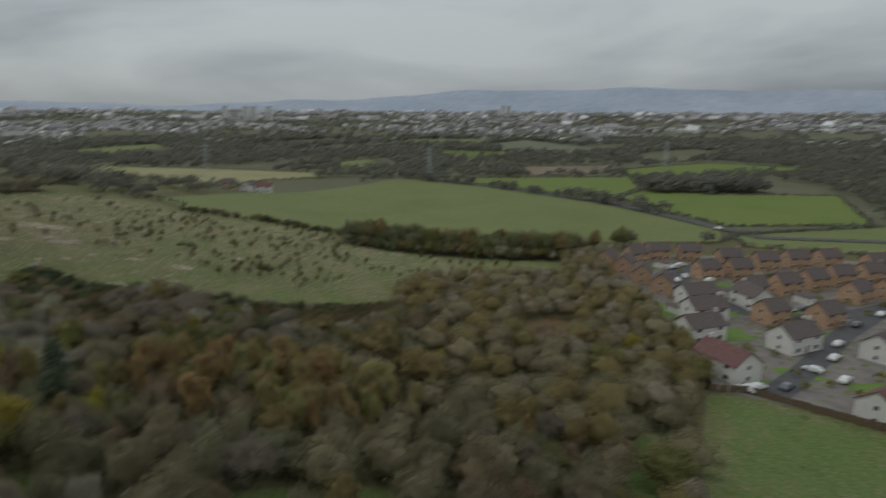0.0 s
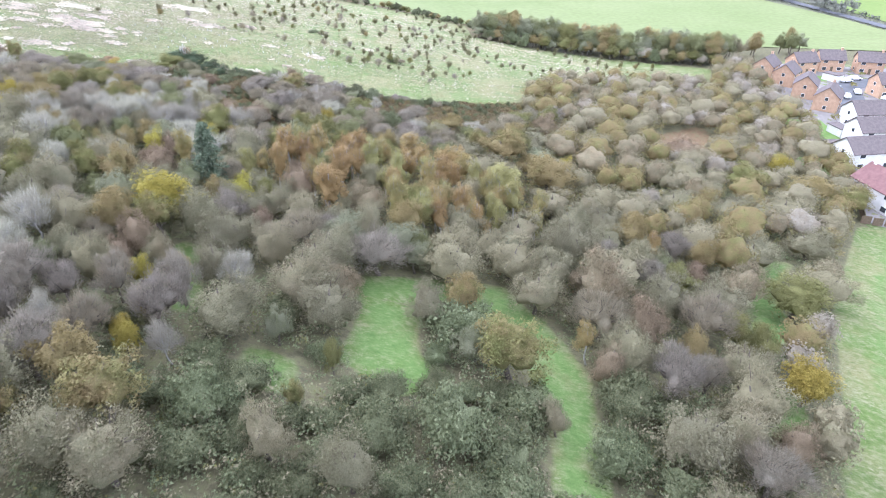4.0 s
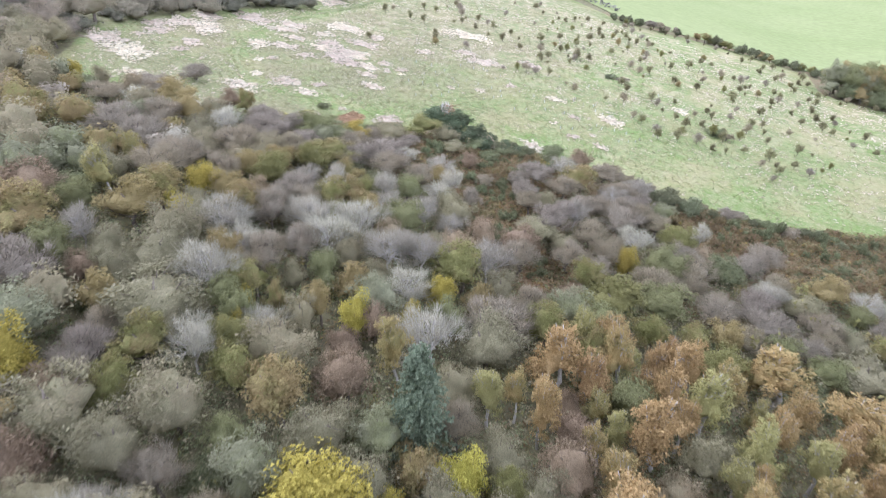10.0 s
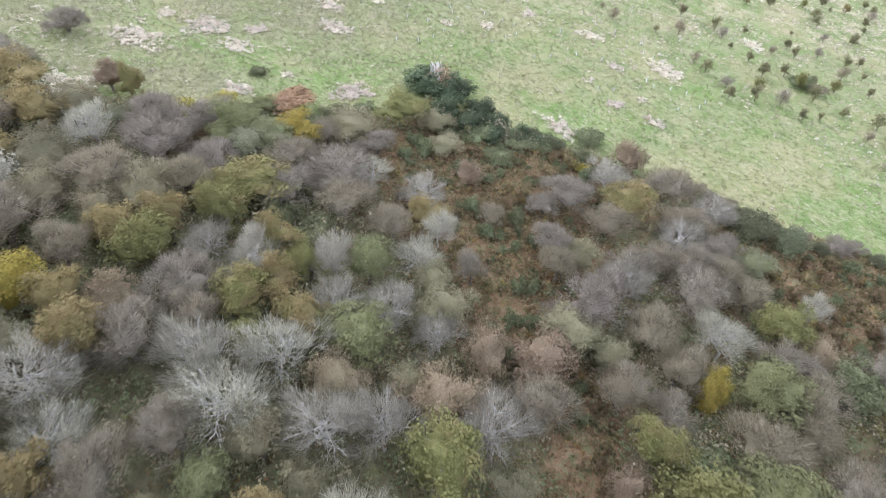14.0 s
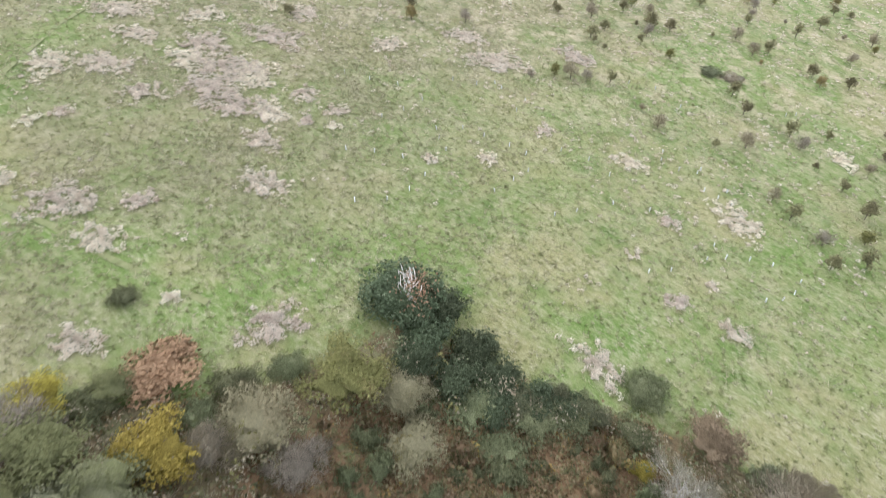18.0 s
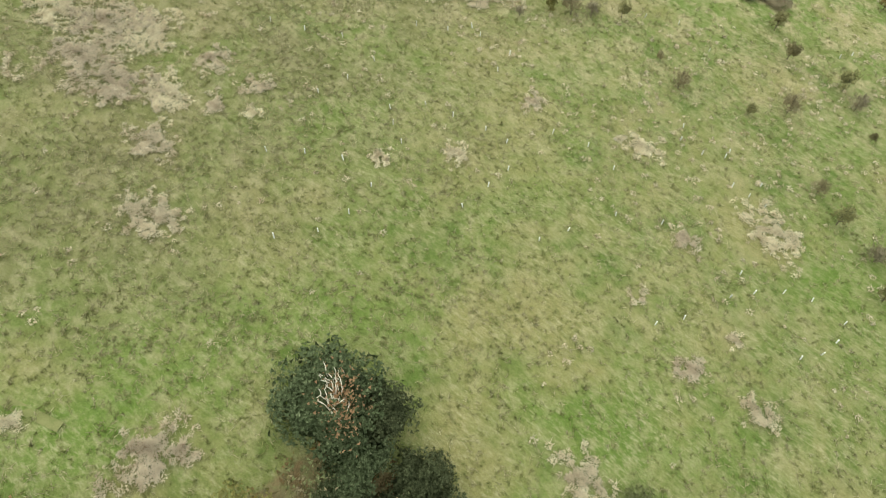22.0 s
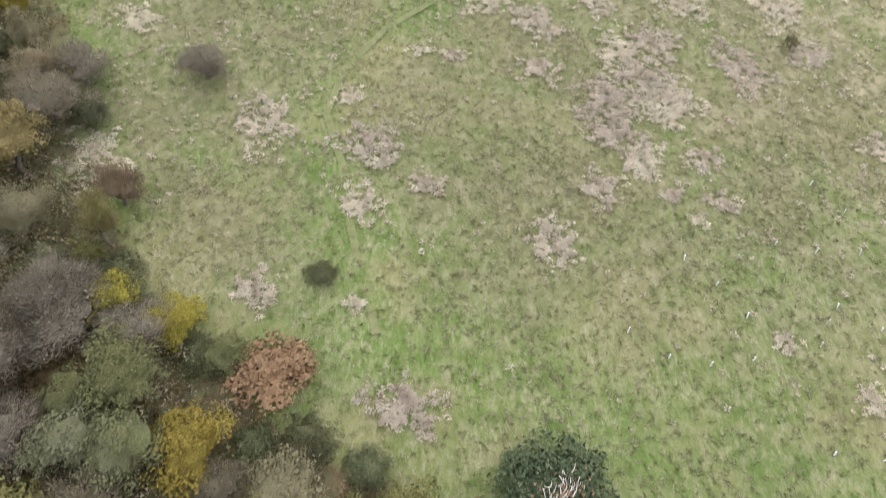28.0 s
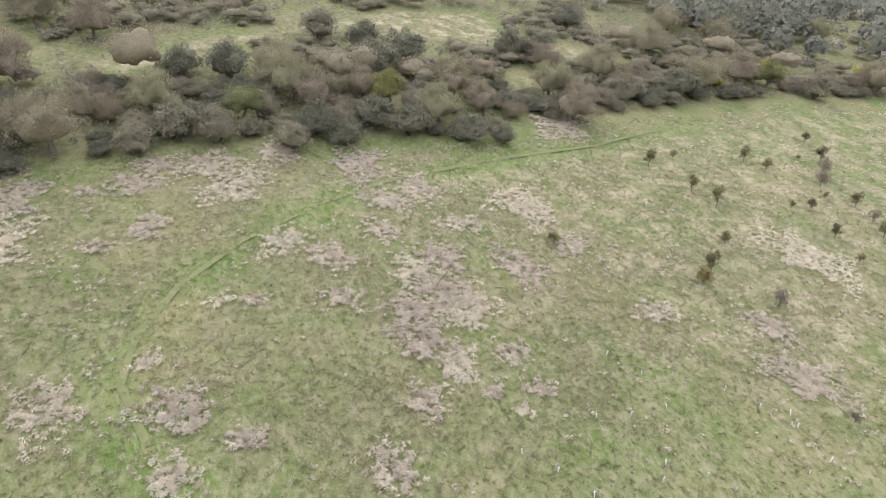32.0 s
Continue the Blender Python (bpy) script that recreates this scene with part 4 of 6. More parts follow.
grove("hazel", [
    (-106.7, 104.2, 2.2, 3.8), (-66.3, 104.7, 1.8, 5),
    (-54.1, 71.9, 3.1, 6.6), (-36.4, 76.5, 2.9, 6.4), (-28.5, 62.4, 1.6, 4.8), (-44.9, 54.2, 2.6, 6.7), (-42, 52.9, 2.1, 5.6),
    (-59.8, 96.3, 3.1, 5.4), (-93.8, 69.2, 3.8, 6.8), (-66.3, 85.8, 2.4, 5.9), (-57.2, 79.3, 2.1, 5.7), (-59.8, 101.7, 2.5, 5.2),
    (-64.5, 102.9, 2.6, 5.1), (-67.1, 79.2, 1.4, 4.4), (5.1, 52.6, 2.2, 5.9), (24.9, 145.2, 5, 6.4),
])
grove("oak", [
    (-101.2, 103.6, 1.6, 3), (-85, 94.5, 2.4, 5.5),
    (-83.3, 97.8, 2.4, 5.4), (-78.1, 99.1, 2.3, 5.3), (-31.3, 99, 2.9, 5.3), (-37.7, 99.1, 2.2, 5.3),
    (-41, 90.7, 2.4, 5.7), (-32.3, 104.3, 2.3, 5), (-21.2, 79.5, 3.6, 6.2), (-18.9, 82.5, 3.5, 6.1), (-20.7, 72.1, 2.9, 6.6),
    (-39, 72.5, 1.6, 4.8), (-49.1, 34.1, 2.3, 6.1), (-88.1, 66.1, 4.4, 7), (-84.8, 74.6, 3.6, 6.5), (-65.5, 75, 1.5, 4.6),
])
grove("oak", [
    (-46.4, 102.6, 2.5, 5.1), (-83.4, 91.6, 3, 5.7), (-82.8, 84.3, 2.1, 5.6), (-75.1, 93, 2.6, 5.6), (-79.2, 83.4, 2.5, 6.1),
    (-74.5, 95.8, 2.4, 5.4), (-73.2, 75.9, 2.4, 6.2), (-62.1, 77.4, 1.7, 5), (30.8, 79.2, 5, 6.4), (34.4, 131, 5, 6.4),
    (49.5, 133.2, 5, 6.4), (56, 129.8, 4.3, 6.4), (-32.7, 31.2, 4.1, 7.2), (-36.8, 33, 3.2, 7.2), (-19.6, 43.7, 1.1, 4),
    (-20.6, 37.8, 1.2, 4), (-162.1, 78.9, 3.6, 5.9), (-163.4, 152.7, 3.9, 6.2), (-103.2, 104.3, 1.7, 5),
])
grove("gorse", [
    (-114.2, 100.3, 1.7, 2.2), 
    (-48.4, 135.7, 2.7, 3.4),
    (-44.8, 136.4, 2.5, 3.1), (-152.4, 118.5, 2.9, 3.7), (-154.2, 127.8, 3.7, 4.7), (-152.4, 136.3, 3, 3.7), (-153.6, 143.8, 3, 3.8),
    (-155.3, 153.2, 3.6, 4.5), (-153.4, 161.1, 3.2, 4.1), (-151.9, 165.8, 2.5, 3.1), (-156.6, 123.4, 3.8, 4.8), (-153.7, 102.3, 3.1, 3.8),
])
grove("gorse", [
    (-178.7, 154.8, 4.6, 5.8), (-184.8, 162, 4.6, 5.8), (-175.6, 131.8, 4.6, 5.8), (-186, 189.5, 4.6, 5.8), (-156.5, 140.4, 3.9, 4.8),
    (-157.8, 148.5, 4, 5), (-156.3, 119.4, 3, 3.8), (-167.7, 209.4, 4.6, 5.7), (-167.7, 244.4, 4.6, 5.8), (-166.4, 196, 4.2, 5.3),
    (-189.2, 155.5, 4.6, 5.8), (-194.6, 148.6, 4.6, 5.8), (-188, 184.4, 4.6, 5.8), (-208.7, 209.3, 4.6, 5.8), (-177.1, 124.9, 3.7, 4.7),
])
grove("blackthorn", [
    (-119.8, 107.7, 2.3, 2.9),
])
grove("alder", [
    (-101.2, 101.1, 1.3, 2.6), (-71.5, 102.2, 2.2, 5.1), (-52.5, 61, 2.5, 6.3), (-5.2, 115.3, 3.5, 4.5), (-25.7, 45.7, 1.8, 5.3),
    (-40.9, 41.7, 1.3, 4.4), (-40.3, 36.9, 1.3, 4.2), (-66.9, 96.3, 3.2, 5.4), (-68.1, 71.9, 1.9, 5.4), (-65.8, 71.8, 1.9, 5.4),
    (-59.3, 82.1, 2.6, 6.2), (-53, 84.4, 2.2, 5.8), (-45.4, 95.1, 2.7, 5.5), (-42.4, 95.3, 2.5, 5.5), (-38.6, 104.5, 3.6, 5),
    (-64.4, 80.8, 1.3, 4.4), (13.6, 78.9, 1.7, 5.1), (-160.3, 131.7, 3.2, 5.2), (-168.7, 83.7, 2.8, 5.2), (-172.7, 236.5, 3.3, 6.5),
])
grove("ash", [
    (-69.9, 109.7, 1.6, 4.6), 
    (-73.1, 100.4, 2.2, 5), (-54.6, 51, 2.8, 6.8),
    (-52.5, 45.6, 2.4, 6.2), (-32.5, 52, 2.1, 5.8), (-43.6, 38.4, 1.5, 4.8), (-32.6, 39.4, 1.6, 4.8), (-69.4, 86.5, 3.6, 5.6),
    (-63.8, 89.4, 3.5, 5.5), (-69.6, 91.1, 3.1, 5.4), (-61, 91.5, 2.7, 5.4), (-78.6, 79.8, 3.1, 5.9), (-71.3, 72.9, 3.2, 6.2),
])
grove("ash", [
    (-46.2, 116.2, 2.9, 4.2), (-55.1, 116.8, 2.4, 4.2), (-40.7, 126.7, 1.5, 4.2),
])
grove("bramble", [
    (-80.9, 102, 1.7, 3.4), (-50.6, 39, 2.3, 4.3), (-53.2, 38, 1.9, 3.7), (-74.9, 45.1, 2.6, 4.7), (-70, 46.1, 2.5, 4.5),
    (-36, 120.1, 3.2, 4.1), (-9.7, 54.4, 4.2, 5.3), (-7.6, 39.4, 4.6, 5.8), (-13.5, 36.7, 3.3, 5), (-27.1, 34.4, 2.9, 5),
    (7, 49, 3.4, 5), (5.6, 41.3, 3.1, 5),
])
grove("spruce", [
    (-46.6, 72.2, 1.6, 10.4),
])
grove("birch", [
    (-42.6, 85.8, 3.4, 7.5), (-52.7, 76.9, 2.2, 7.1), (-32.5, 84, 3.2, 7.6), (-31.3, 74.5, 3.4, 8.1), (-30.4, 90.6, 2.8, 7.1),
    (-26.3, 100.5, 4, 6.5), (-25.6, 88.6, 2.6, 7.2), (-20.1, 100, 3.5, 6.6), (-17.1, 96.5, 2.5, 6.7), (-10.3, 95.3, 4.3, 6.8),
    (-44.6, 78.2, 1.7, 6), (-37.6, 50.7, 1.1, 4.5), (-90.7, 75.7, 2.2, 7.5), (-95.3, 81.9, 1.6, 5.8), (3.4, 55.8, 1.6, 5.8),
    (12.4, 83.8, 1.7, 5.9),
])

# the wood's upper edge and the bracken clearing
grove("maple", [
    (-89.2, 112.6, 2.8, 3.4), (-96.9, 109.9, 2, 2.6), (-98.4, 105.7, 2.1, 2.8), (-66.3, 131.5, 1, 1.4),
])
grove("oak", [
    (-84.9, 123, 3.4, 3.6), (-85.2, 102.6, 4.2, 4), (-72.7, 112, 2.5, 3.2), (-86.2, 99.8, 3.4, 4), (-78.8, 122.1, 1.3, 1.6),
])
grove("hazel", [
    (-86.7, 117.2, 3.3, 3.4), (-78.7, 122.6, 2.5, 2.2), (-73.6, 119.9, 2.1, 2.6), (-63.1, 136.6, 2.8, 3.4),
])
grove("thorn", [
    (-87.4, 114.1, 1.9, 2.8), (-82.9, 116.8, 2.1, 2.4), (-96, 108, 2.9, 3.2), (-96.6, 103.6, 3.4, 3.4), (-85.9, 107.9, 2.9, 3.6),
    (-81.5, 109.5, 4.2, 3.6), (-64.8, 124.4, 3, 3.4), (-57.8, 134.4, 3.1, 3.4), (-78.3, 107, 3.2, 3.6), (-60.1, 123.5, 3, 3.4),
    (-82.9, 104.5, 2.9, 3.8), (-89.7, 102.2, 2.9, 3.6), (-65.9, 121.2, 1.8, 2.6), (-53.8, 130.2, 2.7, 3.2), (-68.6, 116.3, 1.7, 2.2),
])
grove("beech", [
    (-94.1, 115.4, 3, 2.2),
])
grove("alder", [
    (-95, 113, 1.8, 2.2), (-93.4, 108, 2.7, 4.2), (-89.5, 108.6, 2.9, 4.4), (-89.4, 106.1, 2.6, 4), (-91.9, 105.4, 2.4, 3.8),
])
grove("ash", [
    (-79.9, 112.2, 2.5, 3), (-74.6, 113.8, 2.7, 2.8), (-63.1, 130.7, 2.9, 3.4),
])
grove("bramble", [
    (-68.8, 138.2, 2.4, 1.8), (-101.3, 118.2, 1.2, 0.9), (-90.1, 115.3, 1.7, 1.6), (-99.9, 105.1, 2.9, 2), (-74.1, 130, 2.5, 1.5),
    (-77.5, 127.8, 2.4, 1.5), (-71.8, 132.4, 2.2, 1.4), (-90.1, 118.6, 2, 1.6), (-67.8, 133.9, 2, 1.3), (-88.7, 121.9, 1.7, 1.3),
    (-74.6, 126.5, 2, 1.1), (-95.4, 111.4, 2, 1.6),
])


# the rest of the wood, kinds by neighbourhood
MIX = {
    "birchwood": ("birch", "birch", "birch", "birch", "oak", "hazel", "birch", "alder"),
    "upper": ("thorn", "thorn", "oak", "ash", "oak", "hazel", "thorn", "alder", "bramble", "sallow", "oak"),
    "middle": ("sallow", "sallow", "sallow", "sallow", "oak", "thorn", "hazel", "alder"),
    "left": ("sallow", "sallow", "thorn", "oak", "oak", "bramble", "ash", "alder", "hazel", "sallow"),
    "front": ("bramble", "bramble", "bramble", "bramble", "bramble", "sallow", "thorn", "oak", "sallow"),
    "ashwood": ("ash", "oak", "ash", "hazel", "ash", "oak", "alder", "sallow"),
    "thicket": ("bramble",),
    "east": ("sallow", "sallow", "sallow", "oak", "thorn", "oak", "hazel"),
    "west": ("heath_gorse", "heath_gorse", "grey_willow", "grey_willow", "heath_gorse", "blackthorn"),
}


def zone(x, y):
    if x < -128 and y > 96:
        return "west"
    if y < 50 and -28 < x < 13:
        return "thicket"
    if y < 46 and x < 22:
        return "front"
    if math.hypot((x + 25) / 22, (y - 86) / 13) < 1:
        return "birchwood"
    if math.hypot((x + 69) / 15, (y - 91) / 11) < 1:
        return "ashwood"
    if x > 0 or (x > -20 and y > 95):
        return "east"
    if y > 96:
        return "upper"
    return "middle" if x > -34 else "left"


FAR_WOOD = {}


def fill_wood(n, x0, x1, y0, y1, seed, gap=0.56):
    rng = np.random.default_rng(seed)
    xs, ys = rng.uniform(x0, x1, n), rng.uniform(y0, y1, n)
    open_land = np.max([inside(p, xs, ys) for p in (MEADOW, PADDOCK, ESTATE, WEST_HEATH, WEST_GLADE, WEST_FIELD)], 0)
    glades = np.max([inside(p, xs, ys) for p in GLADES], 0)
    scrub = np.max([inside(p, xs, ys) for p in BRACKEN], 0)
    taken = np.array(TAKEN)
    for x, y, o, gl, b, pick, u in zip(xs, ys, open_land, glades, scrub, rng.random(n), rng.random(n)):
        if math.hypot(x, y) < 24 or y < 20:
            continue
        zn = zone(x, y)
        kind = MIX[zn][int(pick * len(MIX[zn]))]
        r = KINDS[kind][0] * (0.74 + 0.56 * u)
        if zn == "east":
            r *= 1.15 + 0.45 * u
        if zn in ("upper", "middle"):
            r *= 1.15
        if zn == "west" and x < -176:
            if math.sin(0.10 * x + 1.4 * math.sin(0.06 * y)) * math.sin(0.085 * y + 0.8) < -0.12 or u < 0.25:
                continue
            kind, r = ("grey_willow" if pick > 0.86 else "heath_gorse"), 0.9 + 2.4 * u * u
        if zn == "west" and kind == "grey_willow":
            r *= 1.2 + 0.5 * u
        if o > -0.5 * r or gl > -0.3 * r or b > -0.45 * r:
            continue
        if (np.hypot(taken[:, 0] - x, taken[:, 1] - y) < {"upper": 0.6, "east": 0.66, "middle": 0.56, "left": 0.55}.get(zn, gap) * (r + taken[:, 2])).any():
            continue
        base = np.interp(y, [60, 115], [1.12, 0.82]) * (0.6 if zn == "west" else 1.0) * (1.0 if zn != "east" else 1.1)
        h = KINDS[kind][1] * base * (0.60 + 0.34 * u)
        if zn == "west":
            h = r * (0.9 if x < -176 else 1.75 if kind == "grey_willow" else 1.0) * (0.85 + 0.3 * pick)
        taken = np.vstack([taken, (x, y, r)])
        if zn == "east":
            h = min(h * (1.0 + 0.45 * pick), 2.2 * r)
        far_side = (x > -2 and y > 92) or (x > -25 and y > 150) or x < -172 or (x < -95 and y < 92) or (x > 24) or (x < -75 and y < 62)
        if far_side:
            TAKEN.append((float(x), float(y), float(r)))
            FAR_WOOD.setdefault(kind, []).append((float(x), float(y), float(r), float(h)))
        else:
            plant(kind, float(x), float(y), float(r), float(h))


def join_far_wood():
    """The wood's far flanks, which the drone never nears: joined crowns, one mesh a kind."""
    rng = np.random.default_rng(9)
    for kind, spots in FAR_WOOD.items():
        tris, leans, sv, sf, sn = [], [], [], [], []
        models = []
        for _ in range(8):
            cen = unit(rng, 30, -0.5) * rng.uniform(0.46, 0.68, (30, 1))
            lr = rng.uniform(0.28, 0.44, 30)
            p, f, nor = lumpy_shell(3, cen, lr, np.array([1.0, 1.0, 0.5]), 0.5, 0.74, rng)
            n = 420 if kind == "heath_gorse" else 950
            k = rng.integers(0, 30, n)
            d = unit(rng, n, -0.4)
            at = (cen[k] + d * (lr[k] * rng.uniform(0.85, 1.08, n))[:, None]) * (1, 1, 0.5) + (0, 0, 0.5)
            models.append((p, f, nor, at, d, cen[k]))
        start = 0
        for x, y, r, h in spots:
            p, f, nor, at, d, ck = models[int(rng.integers(8))]
            a = rng.uniform(0, 6.3)
            rot = np.array([[math.cos(a), -math.sin(a), 0], [math.sin(a), math.cos(a), 0], [0, 0, 1]])
            base = np.array([x, y, ground_z(x, y)])
            sv.append((p @ rot.T) * (r, r, h) + base)
            sf.append(f + start)
            sn.append(nor @ rot.T)
            start += len(p)
            tris.append(leaf_tris(rng, (at @ rot.T) * (r, r, h) + base, d @ rot.T + (0, 0, 0.3), 0.24, 0.5))
            leans.append((d * 0.4 + 1.7 * ck) @ rot.T + (0, 0, 0.35))
        shell = (np.concatenate(sv), np.concatenate(sf), np.concatenate(sn))
        tagged(new(kind + "_woodland", tri_mesh("woodland", np.concatenate(tris), KINDS[kind][8], np.concatenate(leans), shell)), "far flank of the wood, " + KINDS[kind][10], "woodland", kind="stuff")


fill_wood(14000, -150, 64, 20, 150, 1)
fill_wood(6000, -30, 66, 140, 262, 2, 0.56)
fill_wood(5000, -225, -140, 50, 270, 4, 0.5)
join_far_wood()


# copse of tall trees along the far edge of the meadow, and the hedge that runs on from it
def row(kinds, ax, ay, bx, by, step, wide, r, h, seed):
    rng = np.random.default_rng(seed)
    n = int(math.hypot(bx - ax, by - ay) / step)
    for i in range(n):
        f = (i + rng.uniform(0.2, 0.8)) / n
        plant(kinds[int(rng.integers(len(kinds)))], ax + (bx - ax) * f + rng.normal(0, wide), ay + (by - ay) * f + rng.normal(0, wide), r * rng.uniform(0.8, 1.2), h * rng.uniform(0.85, 1.15))


row(("alder", "oak", "alder", "alder", "oak"), -41, 269, 54, 265, 2.4, 0.8, 4.3, 9.6, 11)
row(("alder", "birch", "alder", "oak", "alder", "oak"), -40, 274, 56, 270, 2.6, 0.8, 4.5, 10.6, 12)
row(("oak", "bramble", "alder"), -42, 264, 52, 260, 3.0, 0.6, 3.0, 5.5, 16)
row(("oak", "alder", "sallow"), 54, 276, 92, 292, 5, 1.5, 3.6, 9, 13)
row(("bramble", "gorse", "thorn"), -116, 281, -92, 287, 1.9, 0.4, 1.9, 2.8, 14)
row(("bramble", "gorse", "oak"), -88, 291, -44, 288, 2.0, 0.4, 2.0, 3.2, 15)
row(("gorse", "bramble"), -76, 130.5, -69.5, 133.5, 1.4, 0.5, 1.5, 1.7, 17)
row(("gorse", "bramble", "blackthorn"), -60, 137.5, -43, 139.5, 1.7, 0.5, 1.5, 1.5, 18)
row(("bramble", "gorse", "blackthorn"), -43, 139.5, -22, 149.5, 1.9, 0.6, 1.5, 1.4, 19)
plant("gorse", -83.4, 199.0, 2.2, 1.0)
plant("blackthorn", -80.6, 200.2, 2.0, 0.9)
plant("bramble", -53.0, 183.0, 2.6, 1.4)
plant("thorn", -50.4, 181.6, 1.6, 1.6)

rng = np.random.default_rng(61)
bushes = 0
for x, y, u, v in zip(rng.uniform(-88, -8, 9000), rng.uniform(100, 162, 9000), rng.random(9000), rng.random(9000)):
    r = 0.55 + 0.75 * u * u
    if bushes < 420 and max(float(inside(p, x, y)) for p in BRACKEN) > -2.5 and float(inside(MEADOW, x, y)) < -0.5 * r and min(math.hypot(x - a, y - b) - 0.55 * q for a, b, q in TAKEN) > 0.45 * r:
        kind = ("low_bramble", "low_bramble", "bracken", "bracken", "bracken", "low_bramble", "bracken", "low_bramble", "bracken", "low_bramble")[int(v * 10)]
        plant(kind, float(x), float(y), float(r), float(r * (0.8 + 0.5 * u) * (1.5 if v > 0.7 else 1.0)))
        bushes += 1

for (k, j), m in FIRST.items():
    PLANTS[k][j].matrix_basis = m
for k, obs in PLANTS.items():
    for j, ob in enumerate(obs):
        if (k, j) not in FIRST:
            for o in (*ob.children, ob):
                bpy.data.objects.remove(o)


# ---- meadow: saplings, dead grass, tree guards ----
def build_sapling(seed, mat, leaves, twigs, tall, label):
    rng = np.random.default_rng(seed)
    root = new("sapling")
    lobes = unit(rng, 9, -0.6) * rng.uniform(0.25, 0.6, (9, 1)) * (0.7, 0.7, 0.9 * tall) + (0, 0, 0.75 * tall)
    tris, leans = [], []
    for n, twiggy in ((leaves, False), (twigs, True)):
        k = rng.integers(0, 9, n)
        d = unit(rng, n, -0.7)
        at = lobes[k] + d * rng.uniform(0.12, 0.36, (n, 1))
        tris.append(twig_tris(rng, at, d * 0.6 + (0, 0, 0.5), 0.34, 0.016) if twiggy else leaf_tris(rng, at, d + (0, 0, 0.3), 0.11, 0.6))
        leans.append(d * 0.8 + at - (0, 0, 0.6 * tall))
    tri = np.concatenate(tris)
    tri[:, 2] = np.maximum(tri[:, 2], 0.02)
    crown = new("crown", tri_mesh("crown", tri, mat, np.concatenate(leans)))
    crown.parent = root
    verts, faces = [], []
    tube(verts, faces, [(0, 0, -0.2), (0.03, 0, 0.6 * tall), (0, 0.03, 1.4 * tall)], [0.035, 0.025, 0.008], 5)
    for k in range(4):
        tube(verts, faces, [(0.02, 0, 0.25 * tall), lobes[k]], [0.018, 0.008], 4)
    link("stem", verts, faces, BARK, root)
    return tagged(root, label, "sapling", "meadow saplings")


SAPLINGS = [build_sapling(1, M_SAPLING, 650, 100, 1.0, "small dense dark olive sapling bush standing in rough grass"),
            build_sapling(2, M_SAPLING, 560, 160, 1.25, "upright dark olive sapling standing in rough grass"),
            build_sapling(3, M_THORN, 90, 520, 1.0, "leafless grey-brown thorn sapling standing in rough grass"),
            build_sapling(4, M_OAK, 480, 160, 0.85, "small bronze-leaved oak sapling standing in rough grass")]
SAP_AT = []


def saplings(spots):
    for x, y in spots:
        s = turn.choice((0.55, 0.8, 1.0, 1.1, 1.25)) * turn.uniform(1.15, 1.55)
        m = pose(x, y, ground_z(x, y), 0, 0, turn.uniform(0, 360)) @ Matrix.Diagonal((s, s, s * turn.uniform(0.85, 1.2), 1))
        SAP_AT.append((x, y))
        if len(SAP_AT) <= 4:
            SAP_FIRST.append(m)
        else:
            copy_thing(SAPLINGS[turn.choice((0, 0, 1, 1, 1, 2, 2, 3))], m)


SAP_FIRST = []
saplings([
    (-124.9, 182.3), (-120.3, 176.2), (-99.5, 173.9), (-97.7, 177.1), (-96.1, 178.5), (-94.4, 179.9), (-92.1, 182.5), (-83, 176.9),
    (-76.2, 179.1), (-65.2, 171.5), (-109.2, 210.8), (-106, 212.9), (-101.4, 211.5), (-108.9, 197.7), (-103.4, 199.7), (-100.2, 193.1),
    (-97, 191), (-97.5, 204.3), (-95.7, 205.7), (-93.1, 207.7), (-87.6, 212.9), (-84.6, 216.2), (-81.7, 215.9), (-78.8, 210.5),
    (-89.4, 197.9), (-77.4, 228.9), (-88.3, 236.8), (-75.5, 255.5), (-69.8, 211.3), (-66.1, 215.5), (-65.5, 194.8), (-69.7, 190.9),
    (-65.3, 185.2), (-73.3, 182.3), (-76, 190.8), (-86.1, 179.3), (-78.8, 195), (-67.7, 173.8), (-113.7, 179.7), (-127.9, 160.4),
    (-143.7, 185.1), (-145.4, 190.7), (-136.6, 186.9), (-132.8, 188.1), (-122.5, 179),
])
saplings([
    (-118.5, 173.5), (-130.9, 199.5), (-126, 209.6), (-131, 228.6), (-116.9, 207.4), (-107.4, 196.1), (-121.9, 230.9), (-106, 205.2),
    (-115.3, 226.8), (-104.8, 210.9), (-99, 191.7), (-96.4, 207.7), (-103.8, 231.9), (-103, 240.4), (-102.1, 246.9), (-97.8, 249.6),
    (-80.7, 212.4), (-79, 215.8), (-67.8, 188.8), (-61.6, 183.3), (-58.4, 179.4), (-59.6, 190.7), (-59.3, 203.7), (-53.3, 197.4),
    (-53.9, 230.4), (-51.3, 239.3), (-49, 232.5), (-49.5, 214.9), (-43.9, 222.1), (-35.1, 229.2), (-36.1, 206), (-41.2, 202.2),
    (-41.5, 172.9), (-39, 174.5), (-38.2, 166.7), (-37.4, 188.8), (-34.9, 192.5), (-31.9, 183), (-30.8, 187.7), (-61.4, 170),
    (-61.2, 223.7), (-58.4, 229.5), (-60.7, 249.1), (-71.8, 251.1), (-74.7, 250),
])
saplings([
    (-71.6, 214.3), (-84.6, 250.8), (-91.3, 253.4), (-85.2, 225.6),
])

